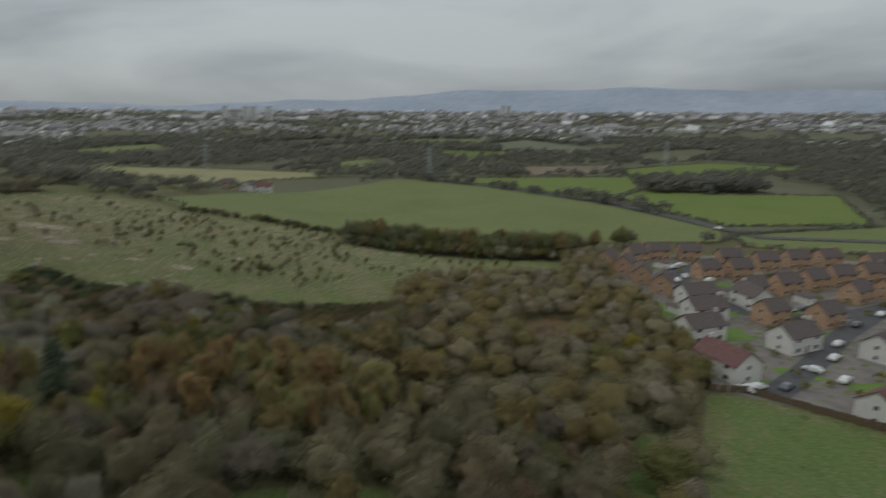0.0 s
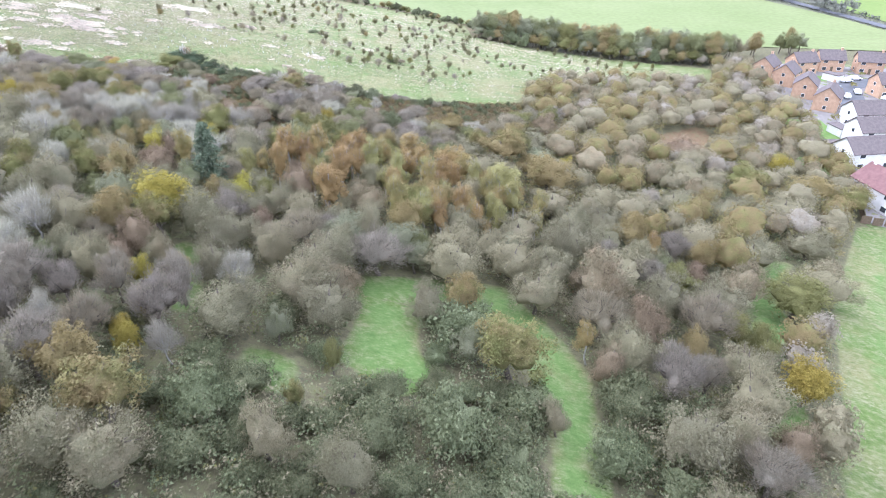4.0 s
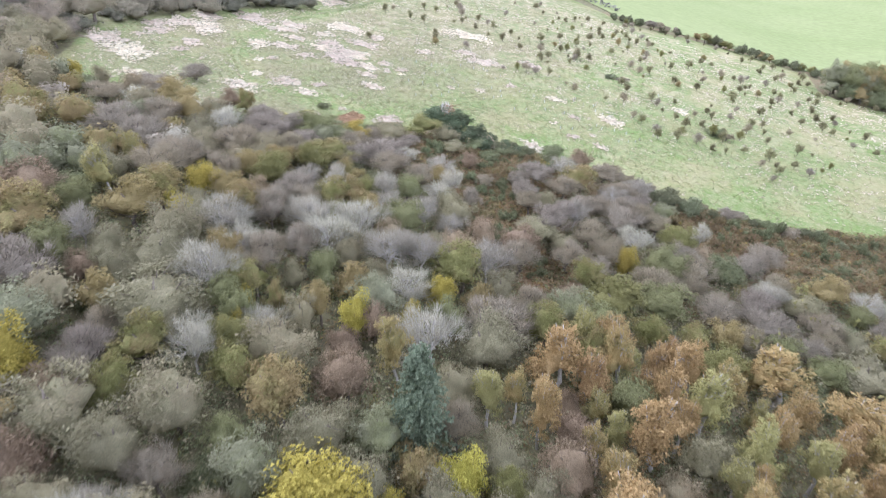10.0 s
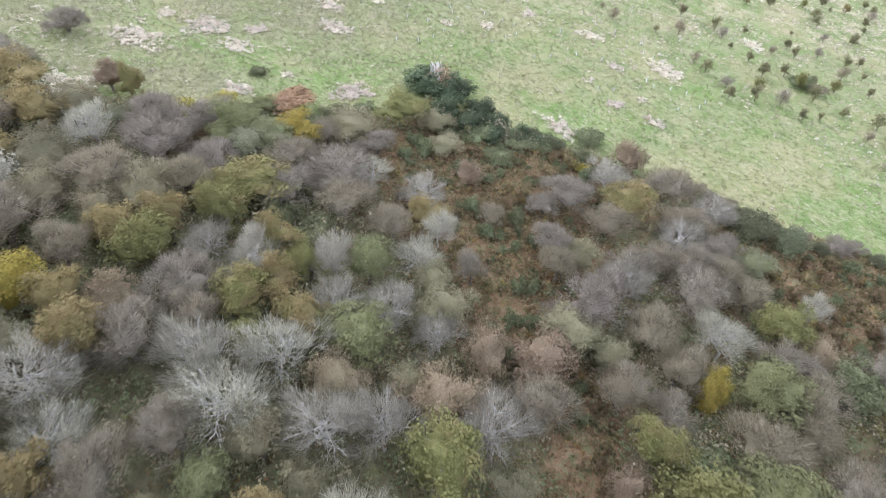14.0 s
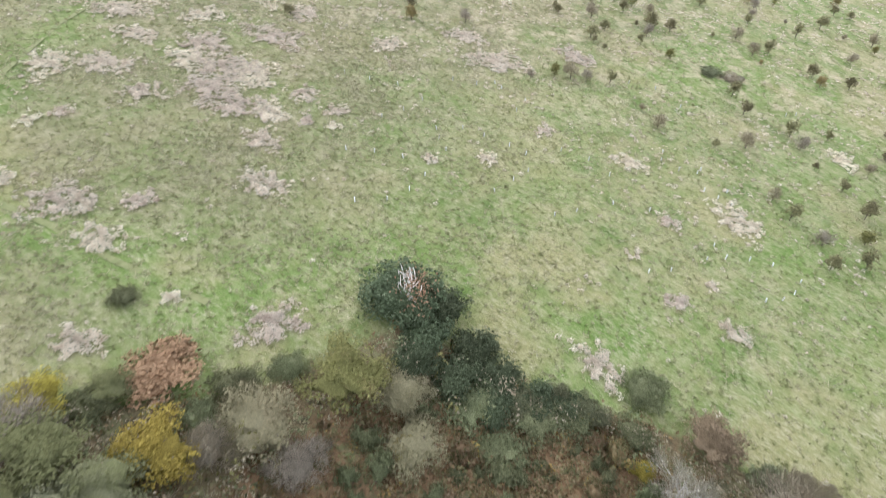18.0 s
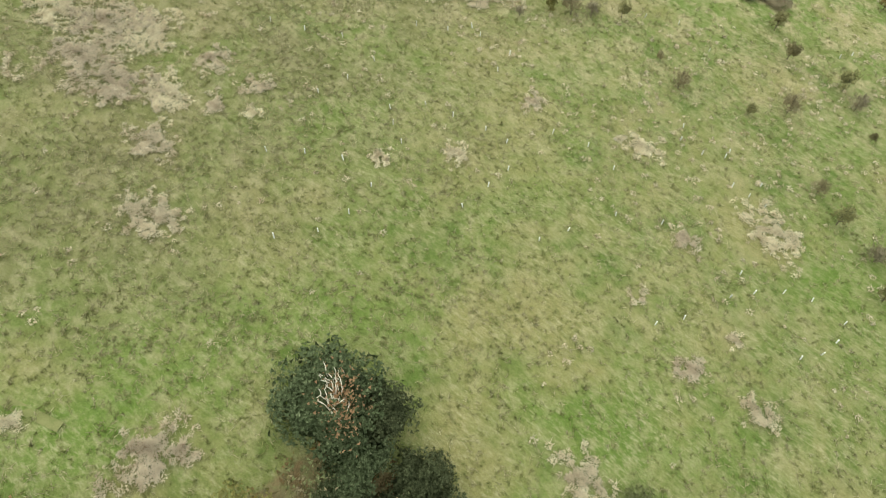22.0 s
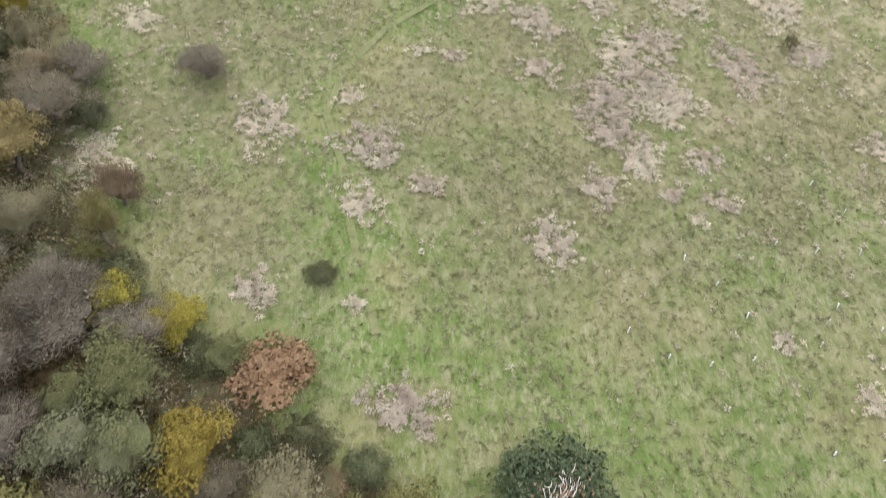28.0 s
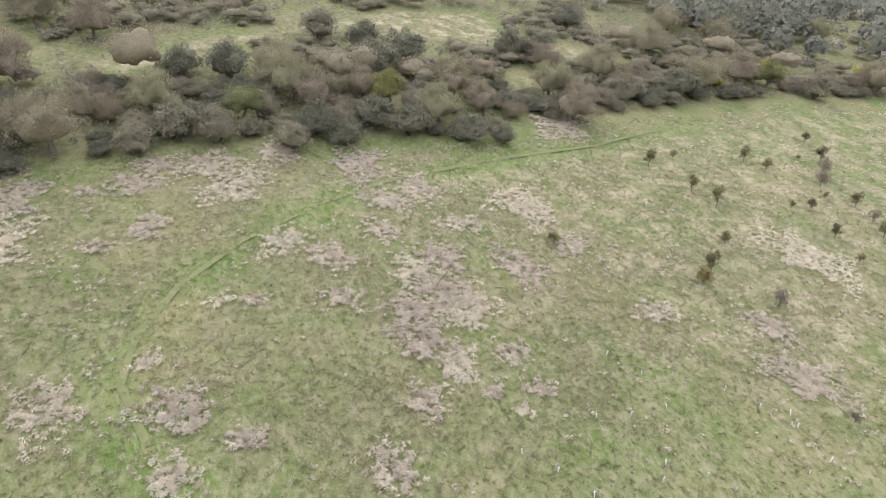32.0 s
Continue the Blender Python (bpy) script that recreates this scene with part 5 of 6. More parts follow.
# more of them, in loose drifts over the northern slope
rng = np.random.default_rng(21)
for x, y in zip(rng.uniform(-150, 30, 1500), rng.uniform(165, 285, 1500)):
    drift = math.sin(0.11 * x + 0.6) + math.sin(0.13 * y + 0.05 * x)
    if len(SAP_AT) < 296 and drift > -0.2 and y > 160 + 0.35 * (x + 140) - 25 and float(inside(MEADOW, x, y)) > 3 and min(math.hypot(x - a, y - b) for a, b in SAP_AT) > 3.0:
        if x > -60 or y > 195:
            saplings([(float(x), float(y))])
for ob, m in zip(SAPLINGS, SAP_FIRST):
    ob.matrix_basis = m


def dead_tufts(rng, x, y, z, wide):
    """Feathery tufts of bleached grass, each a low sheaf of leaning blades."""
    n, b1, b2 = len(x), 12, 14
    w = wide * rng.uniform(0.6, 1.35, n)
    lean = rng.normal(0, 0.35, (n, 3))
    d = unit(rng, n * b1, 0.1)
    wb = np.repeat(w, b1)[:, None]
    base = np.stack([x, y, z], 1)
    at = np.repeat(base, b1, 0) + d * wb * (1.0, 1.0, 0.6) + (0, 0, 0.05)
    leaf = leaf_tris(rng, at, d * 0.6 + (0, 0, 1.5), 0.44 * wb, 0.45)
    d2 = unit(rng, n * b2, 0.0)
    way = d2 * (1, 1, 0.25) + np.repeat(lean, b2, 0) * (1, 1, 0.3)
    at2 = np.repeat(base, b2, 0) + d2 * np.repeat(w, b2)[:, None] * (0.6, 0.6, 0.7) + (0, 0, 0.05)
    blade = twig_tris(rng, at2, way, 1.5 * np.repeat(w, b2)[:, None], 0.022)
    return np.concatenate([leaf, blade]), np.concatenate([d * 0.4 + (0, 0, 1), d2 * 0.4 + (0, 0, 1)])


def straw_patches(spots):
    """Ragged, gappy patches of dead grass."""
    for seed, (px, py, r) in enumerate(spots):
        rng = np.random.default_rng(seed)
        n = int(120 * r * r) + 14
        a, q = rng.uniform(0, 2 * math.pi, n), np.sqrt(rng.random(n)) * 1.25
        lobe = 0.9 + 0.3 * np.sin(2 * a + seed) + 0.22 * np.sin(5 * a + 2 * seed) + 0.12 * np.sin(9 * a + 3 * seed)
        x, y = px + q * lobe * r * np.cos(a), py + q * lobe * r * np.sin(a)
        gaps = np.sin(3.1 * x + 1.6 * np.sin(1.7 * y + seed)) * np.sin(2.9 * y + 1.4 * np.sin(1.9 * x + 2 * seed))
        keep = (gaps > -0.2 - 0.35 * rng.random(n)) & (rng.random(n) < 1.3 - 0.75 * q)
        x, y = x[keep], y[keep]
        tri, lean = dead_tufts(rng, x, y, on_ground(x, y) + 0.05, 0.18)
        ob = new("dry_grass_patch", tri_mesh("dry_grass_patch", tri - (px, py, ground_z(px, py)), M_STRAW, lean))
        ob.matrix_basis = pose(px, py, ground_z(px, py))
        tagged(ob, "%s of bleached pinkish-buff dead grass tufts" % ("small ragged clump" if r < 1.4 else "broad ragged patch"), "grass patch", "dead grass patches", kind="stuff")


straw_patches(STRAW_AT)


def clumps(x, y):
    return np.clip(np.sin(0.33 * x + 1.7 * np.sin(0.21 * y)) + np.sin(0.29 * y + 1.9 * np.sin(0.17 * x)) + 0.5, 0.05, 1) * (0.35 + 0.65 * smooth_down(-85, -115, x))


M_TUFT = leaf_mat("grass_tuft", (0.19, 0.235, 0.09), (0.27, 0.285, 0.13), (0.37, 0.36, 0.20), 0.0)
M_WISP = leaf_mat("faded_grass", (0.34, 0.31, 0.19), (0.45, 0.41, 0.28), (0.56, 0.52, 0.39), 0.0)


def wisps(n, seed, long, wide, mat, name, label, rule):
    """Fine bent blades over the open grass."""
    rng = np.random.default_rng(seed)
    x, y = rng.uniform(-160, 0, n), rng.uniform(92, 250, n)
    ok = (inside(MEADOW, x, y) > 0.3) & (rng.random(n) < np.exp(-np.hypot(x + 105, y - 138) / 60) * rule(x, y))
    x, y = x[ok], y[ok]
    k, b = len(x), 6
    at = np.stack([np.repeat(x, b) + rng.normal(0, 0.09, k * b), np.repeat(y, b) + rng.normal(0, 0.09, k * b), np.repeat(on_ground(x, y), b) + 0.02], 1)
    way = np.stack([rng.normal(0, 0.7, k * b), rng.normal(0, 0.7, k * b), np.full(k * b, 0.35)], 1)
    return tagged(new(name, tri_mesh(name, twig_tris(rng, at, way, long, wide), mat, np.tile((0.0, 0.0, 1.0), (k * b, 1)) + way * 0.2)), label, "grass", kind="stuff")


wisps(60000, 31, 0.32, 0.035, M_TUFT, "grass_tufts", "tufts of green and fading meadow grass", lambda x, y: 1.0)
wisps(130000, 32, 0.40, 0.030, M_WISP, "faded_grass_tufts", "scattered tufts of faded buff grass", lambda x, y: 0.25 + clumps(x, y))


def scattered_tufts(n, seed):
    """Single dead tufts strewn between the patches, thickest on the upper and the northern slope."""
    rng = np.random.default_rng(seed)
    x, y = rng.uniform(-165, 10, n), rng.uniform(92, 275, n)
    patchy = np.clip(0.45 + np.sin(0.31 * x + 1.7 * np.sin(0.19 * y)) * np.sin(0.27 * y + 1.9 * np.sin(0.16 * x)), 0.02, 1)
    slope = np.maximum(smooth_down(-100, -122, x), 0.8 * smooth(150, 180, y)) + 0.12
    ok = (inside(MEADOW, x, y) > 1.5) & (rng.random(n) < patchy * slope)
    for (x0, y0), (x1, y1) in zip(MEADOW_PATH, MEADOW_PATH[1:]):
        u = np.clip(((x - x0) * (x1 - x0) + (y - y0) * (y1 - y0)) / ((x1 - x0) ** 2 + (y1 - y0) ** 2), 0, 1)
        ok &= np.hypot(x - x0 - u * (x1 - x0), y - y0 - u * (y1 - y0)) > 1.1
    x, y = x[ok], y[ok]
    tri, lean = dead_tufts(rng, x, y, on_ground(x, y) + 0.02, 0.2)
    tagged(new("dead_grass_tufts", tri_mesh("dead_grass_tufts", tri, M_STRAW, lean)), "scattered tufts of bleached dead grass", "grass", kind="stuff")


scattered_tufts(26000, 33)


def build_guard():
    verts, faces = [], []
    tube(verts, faces, [(0, 0, -0.05), (0.01, 0, 0.25), (0.02, 0, 0.5)], [0.045, 0.045, 0.05], 8)
    root = new("tree_guard")
    link("tube", verts, faces, GUARD_PLASTIC, root)
    verts, faces = [], []
    tube(verts, faces, [(0.075, 0, -0.1), (0.075, 0, 0.58)], [0.014, 0.012], 5)
    link("stake", verts, faces, FENCE_WOOD, root)
    return tagged(root, "thin white plastic tree guard tied to a stake in the grass", "tree guard", "tree guards")


GUARD = build_guard()
GUARD_AT = []


def tree_guards(spots):
    for x, y in spots:
        m = pose(x, y, ground_z(x, y), turn.uniform(-8, 8), turn.uniform(-8, 8), turn.uniform(0, 360))
        GUARD_AT.append(m)
        if len(GUARD_AT) > 1:
            copy_thing(GUARD, m)


tree_guards([
    (-114, 155.1), (-111.4, 156.5), (-108.6, 158.3), (-104.8, 158), (-104.8, 154.5), (-105.4, 151.5), (-100.1, 154.3), (-98.4, 156.9),
    (-96, 157.5), (-98.9, 153.1), (-97.2, 152), (-103.7, 144), (-101.7, 145.9), (-99.2, 147.4), (-96.1, 146.9), (-95.6, 143.8),
    (-96.1, 141.1), (-97.9, 138.7), (-105.2, 164.6), (-102.9, 166.4), (-101.6, 168.6), (-100.4, 168.2), (-97, 168.1), (-96.5, 165.3),
    (-93.2, 158.3), (-91.1, 158.3), (-88.8, 162.2), (-85.8, 163.2), (-89.4, 155.9), (-89.6, 153.2), (-89.9, 150.1), (-82.7, 154.1),
    (-83.9, 151.7), (-82.9, 162.5), (-80.5, 158.2), (-77.2, 160.1), (-80.4, 172.2), (-79.9, 170.2), (-77.7, 170.2), (-75.9, 171.6),
    (-75.8, 172.5), (-74.1, 168.5), (-72.5, 168.7), (-71, 168.6), (-72.1, 170.6),
])
tree_guards([
    (-70.2, 160.1), (-70.1, 157.5), (-68.7, 159.1), (-66.8, 160.9), (-64.7, 161.8), (-72.2, 153.2), (-73.7, 151.2), (-62, 159.5),
    (-63.9, 156.1), (-62.7, 157.6), (-61.9, 161.7), (-82.9, 185), (-87.1, 186.5), (-90.3, 184.6), (-71.5, 196.5), (-70.5, 198.3),
])

GUARD.matrix_basis = GUARD_AT[0]


# low bushes in the bracken glades
def undergrowth(n, seed):
    rng = np.random.default_rng(seed)
    x, y = rng.uniform(-135, 5, n), rng.uniform(70, 165, n)
    ok = (inside(MEADOW, x, y) < 0.5) & (np.max([inside(g, x, y) for g in GLADES], 0) < 0)
    ok &= (np.max([inside(b, x, y) for b in BRACKEN], 0) > -1) | (rng.random(n) < 0.25)
    x, y = x[ok], y[ok]
    k, b = len(x), 9
    z = np.repeat(height(x, y), b)
    at = np.stack([np.repeat(x, b) + rng.normal(0, 0.28, k * b), np.repeat(y, b) + rng.normal(0, 0.28, k * b), z + rng.uniform(0.05, 0.65, k * b)], 1)
    tri = leaf_tris(rng, at, np.tile((0, 0, 0.8), (k * b, 1)), 0.22, 0.6)
    tagged(new("bracken", tri_mesh("bracken", tri, M_BRACKEN)), "knee-high rusty bracken and bramble on the wood's floor", "bracken", kind="stuff")


undergrowth(60000, 41)


def brambles(n, seed):
    rng = np.random.default_rng(seed)
    x, y = rng.uniform(-150, 40, n), rng.uniform(20, 150, n)
    ok = (np.max([inside(p, x, y) for p in (MEADOW, PADDOCK, *GLADES, *BRACKEN)], 0) < -0.3)
    x, y = x[ok], y[ok]
    k, b = len(x), 14
    hump = np.repeat((0.8 + 0.6 * (y < 54)) * (1 + 0.9 * np.sin(0.8 * x) * np.sin(0.7 * y)), b)
    at = np.stack([np.repeat(x, b) + rng.normal(0, 0.35, k * b), np.repeat(y, b) + rng.normal(0, 0.35, k * b), np.repeat(height(x, y), b) + hump * rng.uniform(0.4, 1.3, k * b)], 1)
    tri = leaf_tris(rng, at, np.tile((0, 0, 0.8), (k * b, 1)), 0.22, 0.5)
    tagged(new("bramble_carpet", tri_mesh("bramble_carpet", tri, M_BRAMBLE)), "dark tangled bramble carpet under the trees", "undergrowth", kind="stuff")


brambles(15000, 42)


def understorey(n, seed, box, lo, hi, mat, name, label, size, keep_off):
    """Waist- to head-high growth that closes the gaps between the crowns."""
    rng = np.random.default_rng(seed)
    x, y = rng.uniform(box[0], box[1], n), rng.uniform(box[2], box[3], n)
    ok = np.max([inside(p, x, y) for p in keep_off], 0) < -1.0
    ok &= np.sin(0.9 * x + 1.3 * np.sin(0.4 * y)) * np.sin(0.8 * y + np.sin(0.5 * x)) > -0.55
    x, y = x[ok], y[ok]
    k, b = len(x), 15
    h = np.repeat(rng.uniform(lo, hi, k), b)
    d = unit(rng, k * b, -0.2)
    at = np.stack([np.repeat(x, b), np.repeat(y, b), np.repeat(height(x, y), b) + h * 0.55], 1) + d * np.stack([np.full(k * b, 0.75), np.full(k * b, 0.75), h * 0.5], 1) * rng.uniform(0.6, 1.0, (k * b, 1))
    tri = leaf_tris(rng, at, d + (0, 0, 0.4), size, 0.5)
    tagged(new(name, tri_mesh(name, tri, mat, d + (0, 0, 0.6))), label, "undergrowth", kind="stuff")


OPEN = (MEADOW, PADDOCK, ESTATE, WEST_HEATH, WEST_GLADE, WEST_FIELD, *GLADES)
understorey(9000, 51, (-150, 40, 20, 110), 0.8, 3.6, M_SALLOW, "understorey", "grey-buff scrub growth between the tree crowns", 0.2, OPEN + tuple(BRACKEN))
understorey(5000, 52, (-150, 40, 20, 150), 0.6, 2.6, M_OAK, "understorey", "olive scrub growth between the tree crowns", 0.19, OPEN + tuple(BRACKEN))
understorey(6500, 53, (-130, -25, 95, 152), 0.5, 2.4, M_THORN, "understorey", "grey thorn scrub between the tree crowns", 0.16, OPEN + tuple(BRACKEN))
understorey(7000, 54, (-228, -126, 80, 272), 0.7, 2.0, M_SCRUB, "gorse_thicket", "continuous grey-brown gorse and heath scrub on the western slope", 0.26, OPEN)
understorey(3000, 55, (-30, 66, 90, 262), 1.0, 4.0, M_OAK, "understorey", "olive scrub growth between the tree crowns", 0.4, OPEN + tuple(BRACKEN))


# ---- the fields beyond ----
def drape(name, poly, mat, lift, label, cat, step=12.0, kind="structure"):
    """A sheet with that outline, laid over the land."""
    pts = []
    for (x0, y0), (x1, y1) in zip(poly, poly[1:] + poly[:1]):
        n = max(1, int(math.hypot(x1 - x0, y1 - y0) / step))
        pts += [(x0 + (x1 - x0) * i / n, y0 + (y1 - y0) * i / n) for i in range(n)]
    bm = bmesh.new()
    f = bm.faces.new([bm.verts.new((x, y, 0)) for x, y in pts])
    bmesh.ops.triangulate(bm, faces=[f])
    for _ in range(3):
        longs = [e for e in bm.edges if e.calc_length() > step * 2]
        if longs:
            bmesh.ops.subdivide_edges(bm, edges=longs, cuts=1)
            bmesh.ops.triangulate(bm, faces=[q for q in bm.faces if len(q.verts) > 3])
    for v in bm.verts:
        v.co.z = float(height(v.co.x, v.co.y)) + lift + (float(roughness(v.co.x, v.co.y)) if name == "path" else 0)
    bm.normal_update()
    for q in bm.faces:
        if q.normal.z < 0:
            q.normal_flip()
    me = bpy.data.meshes.new(name)
    bm.to_mesh(me)
    bm.free()
    me.materials.append(mat)
    return tagged(new(name, me), label, cat, kind=kind)


def field_mat(name, a, b):
    m = Mat(name, 0.95, 0.1)
    col = m.ramp(m.noise(0.02, 4.0, 0.6), (0.3, a), (0.7, b))
    col = m.mix(1.0, col, m.ramp(m.noise(0.4, 3.0), (0.3, 0.88), (0.7, 1.08)), "MULTIPLY")
    return m.color(col).mat


F_GREEN = field_mat("pasture_green", (0.165, 0.196, 0.078), (0.198, 0.222, 0.098))
F_BRIGHT = field_mat("ley_bright", (0.150, 0.200, 0.056), (0.178, 0.222, 0.07))
F_PALE = field_mat("stubble_pale", (0.270, 0.265, 0.130), (0.330, 0.310, 0.175))
F_GREY = field_mat("fallow_grey", (0.150, 0.170, 0.110), (0.190, 0.200, 0.140))
F_TAN = field_mat("plough_tan", (0.200, 0.165, 0.120), (0.250, 0.205, 0.150))
FIELDS = [
    ("field", F_GREEN, "broad grazed green pasture", [(-140, 306), (-132, 430), (-42, 594), (38, 528), (92, 456), (126, 386), (148, 335), (134, 301), (70, 298), (50, 280), (-46, 292), (-80, 296), (-114, 288)]),
    ("field", F_BRIGHT, "bright green sown grass field", [(-15, 602), (183, 620), (160, 517), (122, 463), (89, 484), (51, 531)]),
    ("field", F_BRIGHT, "bright green sown grass field", [(127, 460), (163, 515), (208, 484), (300, 480), (240, 350), (156, 345), (141, 399)]),
    ("field", F_GREEN, "green pasture beside the estate", [(150, 320), (240, 345), (300, 330), (193, 270), (140, 290)]),
    ("field", F_PALE, "pale straw-coloured stubble field", [(-240, 345), (-374, 700), (-119, 642), (-103, 618), (-155, 561), (-160, 400), (-190, 330)]),
    ("field", F_GREEN, "small green field among woods", [(-583, 935), (-508, 1148), (-382, 922), (-452, 833)]),
    ("field", F_BRIGHT, "narrow bright green field", [(-97, 1181), (-15, 1037), (97, 940), (86, 862), (-14, 993), (-80, 1096)]),
    ("field", F_GREY, "grey-green fallow field", [(84, 1203), (171, 1336), (272, 1082), (231, 945), (104, 977)]),
    ("field", F_BRIGHT, "bright green hill field", [(-15, 1037), (100, 1003), (84, 870), (9, 880)]),
    ("field", F_BRIGHT, "bright green field under the pylons", [(183, 695), (327, 781), (420, 700), (272, 642), (189, 608)]),
    ("field", F_GREEN, "small green field among hedges", [(-129, 772), (-95, 828), (-58, 722), (-109, 687)]),
    ("field", F_TAN, "brown ploughed field", [(91, 731), (197, 750), (174, 667), (84, 628)]),
    ("field", F_GREEN, "long green field before the town", [(-66, 1351), (99, 1358), (80, 1200), (-90, 1190)]),
]
for i, (nm, mt, lb, poly) in enumerate(FIELDS):
    drape(nm, poly, mt, 0.25 + 0.01 * i, lb, "field", 30.0)


def ribbon(name, line, wide, mat, lift, label, cat):
    left, right = [], []
    for i, (x, y) in enumerate(line):
        x0, y0 = line[max(i - 1, 0)]
        x1, y1 = line[min(i + 1, len(line) - 1)]
        d = math.hypot(x1 - x0, y1 - y0)
        nx, ny = -(y1 - y0) / d * wide / 2, (x1 - x0) / d * wide / 2
        left.append((x + nx, y + ny))
        right.append((x - nx, y - ny))
    return drape(name, left + right[::-1], mat, lift, label, cat, 8.0)


LANE = [(-17, 598), (39, 536), (89, 468), (115, 438), (133, 387), (150, 335), (160, 310), (215, 300), (300, 310)]
ribbon("path", [(x - 0.3, y) for x, y in MEADOW_PATH], 0.6, MUD, 0.06, "narrow trodden earth path through rough grass", "path")
ribbon("road", LANE, 6.0, TARMAC, 0.55, "grey country lane between hedges", "road")
STREET = [(72, 128), (82, 138), (92, 148), (111, 168), (142, 195), (170, 215)]
ribbon("road", STREET, 6.0, TARMAC, 0.16, "grey tarmac residential street", "road")
ribbon("road", [(92, 190), (88, 205), (86, 222), (90, 240), (100, 248), (118, 236)], 9.0, TARMAC, 0.17, "grey tarmac cul-de-sac among brick houses", "road")
ribbon("road", [(92, 190), (100, 184), (122, 186), (142, 195)], 6.0, TARMAC, 0.18, "grey tarmac residential street", "road")


def far_trees(name, spots, size, tall, label, n=26, seed=1, mat=M_FAR):
    """Woods too far off to count, each tree a loose dome of foliage."""
    rng = np.random.default_rng(seed)
    s = np.array(spots)
    k = len(s)
    d = unit(rng, k * n, -0.2) * rng.uniform(0.5, 1.0, (k * n, 1))
    sc = np.repeat(rng.uniform(0.6, 1.25, k), n)[:, None]
    at = np.repeat(np.stack([s[:, 0], s[:, 1], height(s[:, 0], s[:, 1])], 1), n, 0) + d * sc * (size, size, tall * 0.5) + np.array([0, 0, tall * 0.42]) * sc
    tri = leaf_tris(rng, at, d + (0, 0, 0.3), size * 3.0 / n ** 0.5, 0.5)
    return tagged(new(name, tri_mesh(name, tri, mat, d + (0, 0, 0.5))), label, "woodland", kind="stuff")


def along(line, step, wide, seed):
    rng = np.random.default_rng(seed)
    out = []
    for (x0, y0), (x1, y1) in zip(line, line[1:]):
        n = max(1, int(math.hypot(x1 - x0, y1 - y0) / step))
        out += [(x0 + (x1 - x0) * (i + rng.random()) / n + rng.normal(0, wide), y0 + (y1 - y0) * (i + rng.random()) / n + rng.normal(0, wide)) for i in range(n)]
    return out


hedges = []
for poly in [f[3] for f in FIELDS[1:]]:
    hedges += along(poly + poly[:1], 3.2, 0.8, len(poly))
hedges += along([(133, 300), (150, 318), (240, 343)], 2.5, 0.5, 7) + along([(-160, 300), (-140, 310), (-120, 300)], 3, 1, 8)
far_trees("hedges", along([(x - 4.5, y - 3) for x, y in LANE], 1.3, 0.3, 5) + along([(x + 4.5, y + 3) for x, y in LANE], 2.2, 0.3, 6), 0.6, 0.9, "low clipped hedges beside the lane", 12, 2)
far_trees("hedges", hedges, 1.3, 2.0, "dark clipped field hedges", 16, 3)

rng = np.random.default_rng(61)
wood_spots = []
for lo, hi, n in ((320, 620, 2600), (600, 1400, 8500), (1300, 3400, 3600)):
    a, q = rng.uniform(radians(-62), radians(42), n), np.sqrt(rng.uniform(lo * lo, hi * hi, n))
    x, y = q * np.sin(a), q * np.cos(a)
    ok = np.max([inside(f[3], x, y) for f in FIELDS] + [inside(MEADOW, x, y), inside(ESTATE, x, y)], 0) < -3
    dens = np.sin(0.012 * x + 1.0) + np.sin(0.010 * y + 0.004 * x) + np.sin(0.031 * x - 0.02 * y)
    ok &= dens > -1.3
    wood_spots += list(zip(x[ok], y[ok]))
near_w = [p for p in wood_spots if math.hypot(*p) < 900]
far_w = [p for p in wood_spots if math.hypot(*p) >= 900]
far_trees("woodland", near_w, 4.6, 9.0, "brown and olive autumn woods beyond the fields", 110, 4)
far_trees("woodland", far_w, 7.5, 9.0, "hazy brown woods round the town", 24, 5)
rng = np.random.default_rng(62)
far_trees("woodland", [(float(x), float(y)) for x, y in zip(rng.uniform(160, 260, 90), rng.normal(505, 9, 90))], 5.5, 12.0, "dark belt of trees among bright fields", 40, 6)
rng = np.random.default_rng(63)
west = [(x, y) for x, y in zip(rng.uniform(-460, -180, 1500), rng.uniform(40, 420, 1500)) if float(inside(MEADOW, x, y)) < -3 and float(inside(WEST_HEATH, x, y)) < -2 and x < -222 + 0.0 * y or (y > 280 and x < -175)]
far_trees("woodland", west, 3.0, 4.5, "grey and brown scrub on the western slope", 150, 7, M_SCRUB)


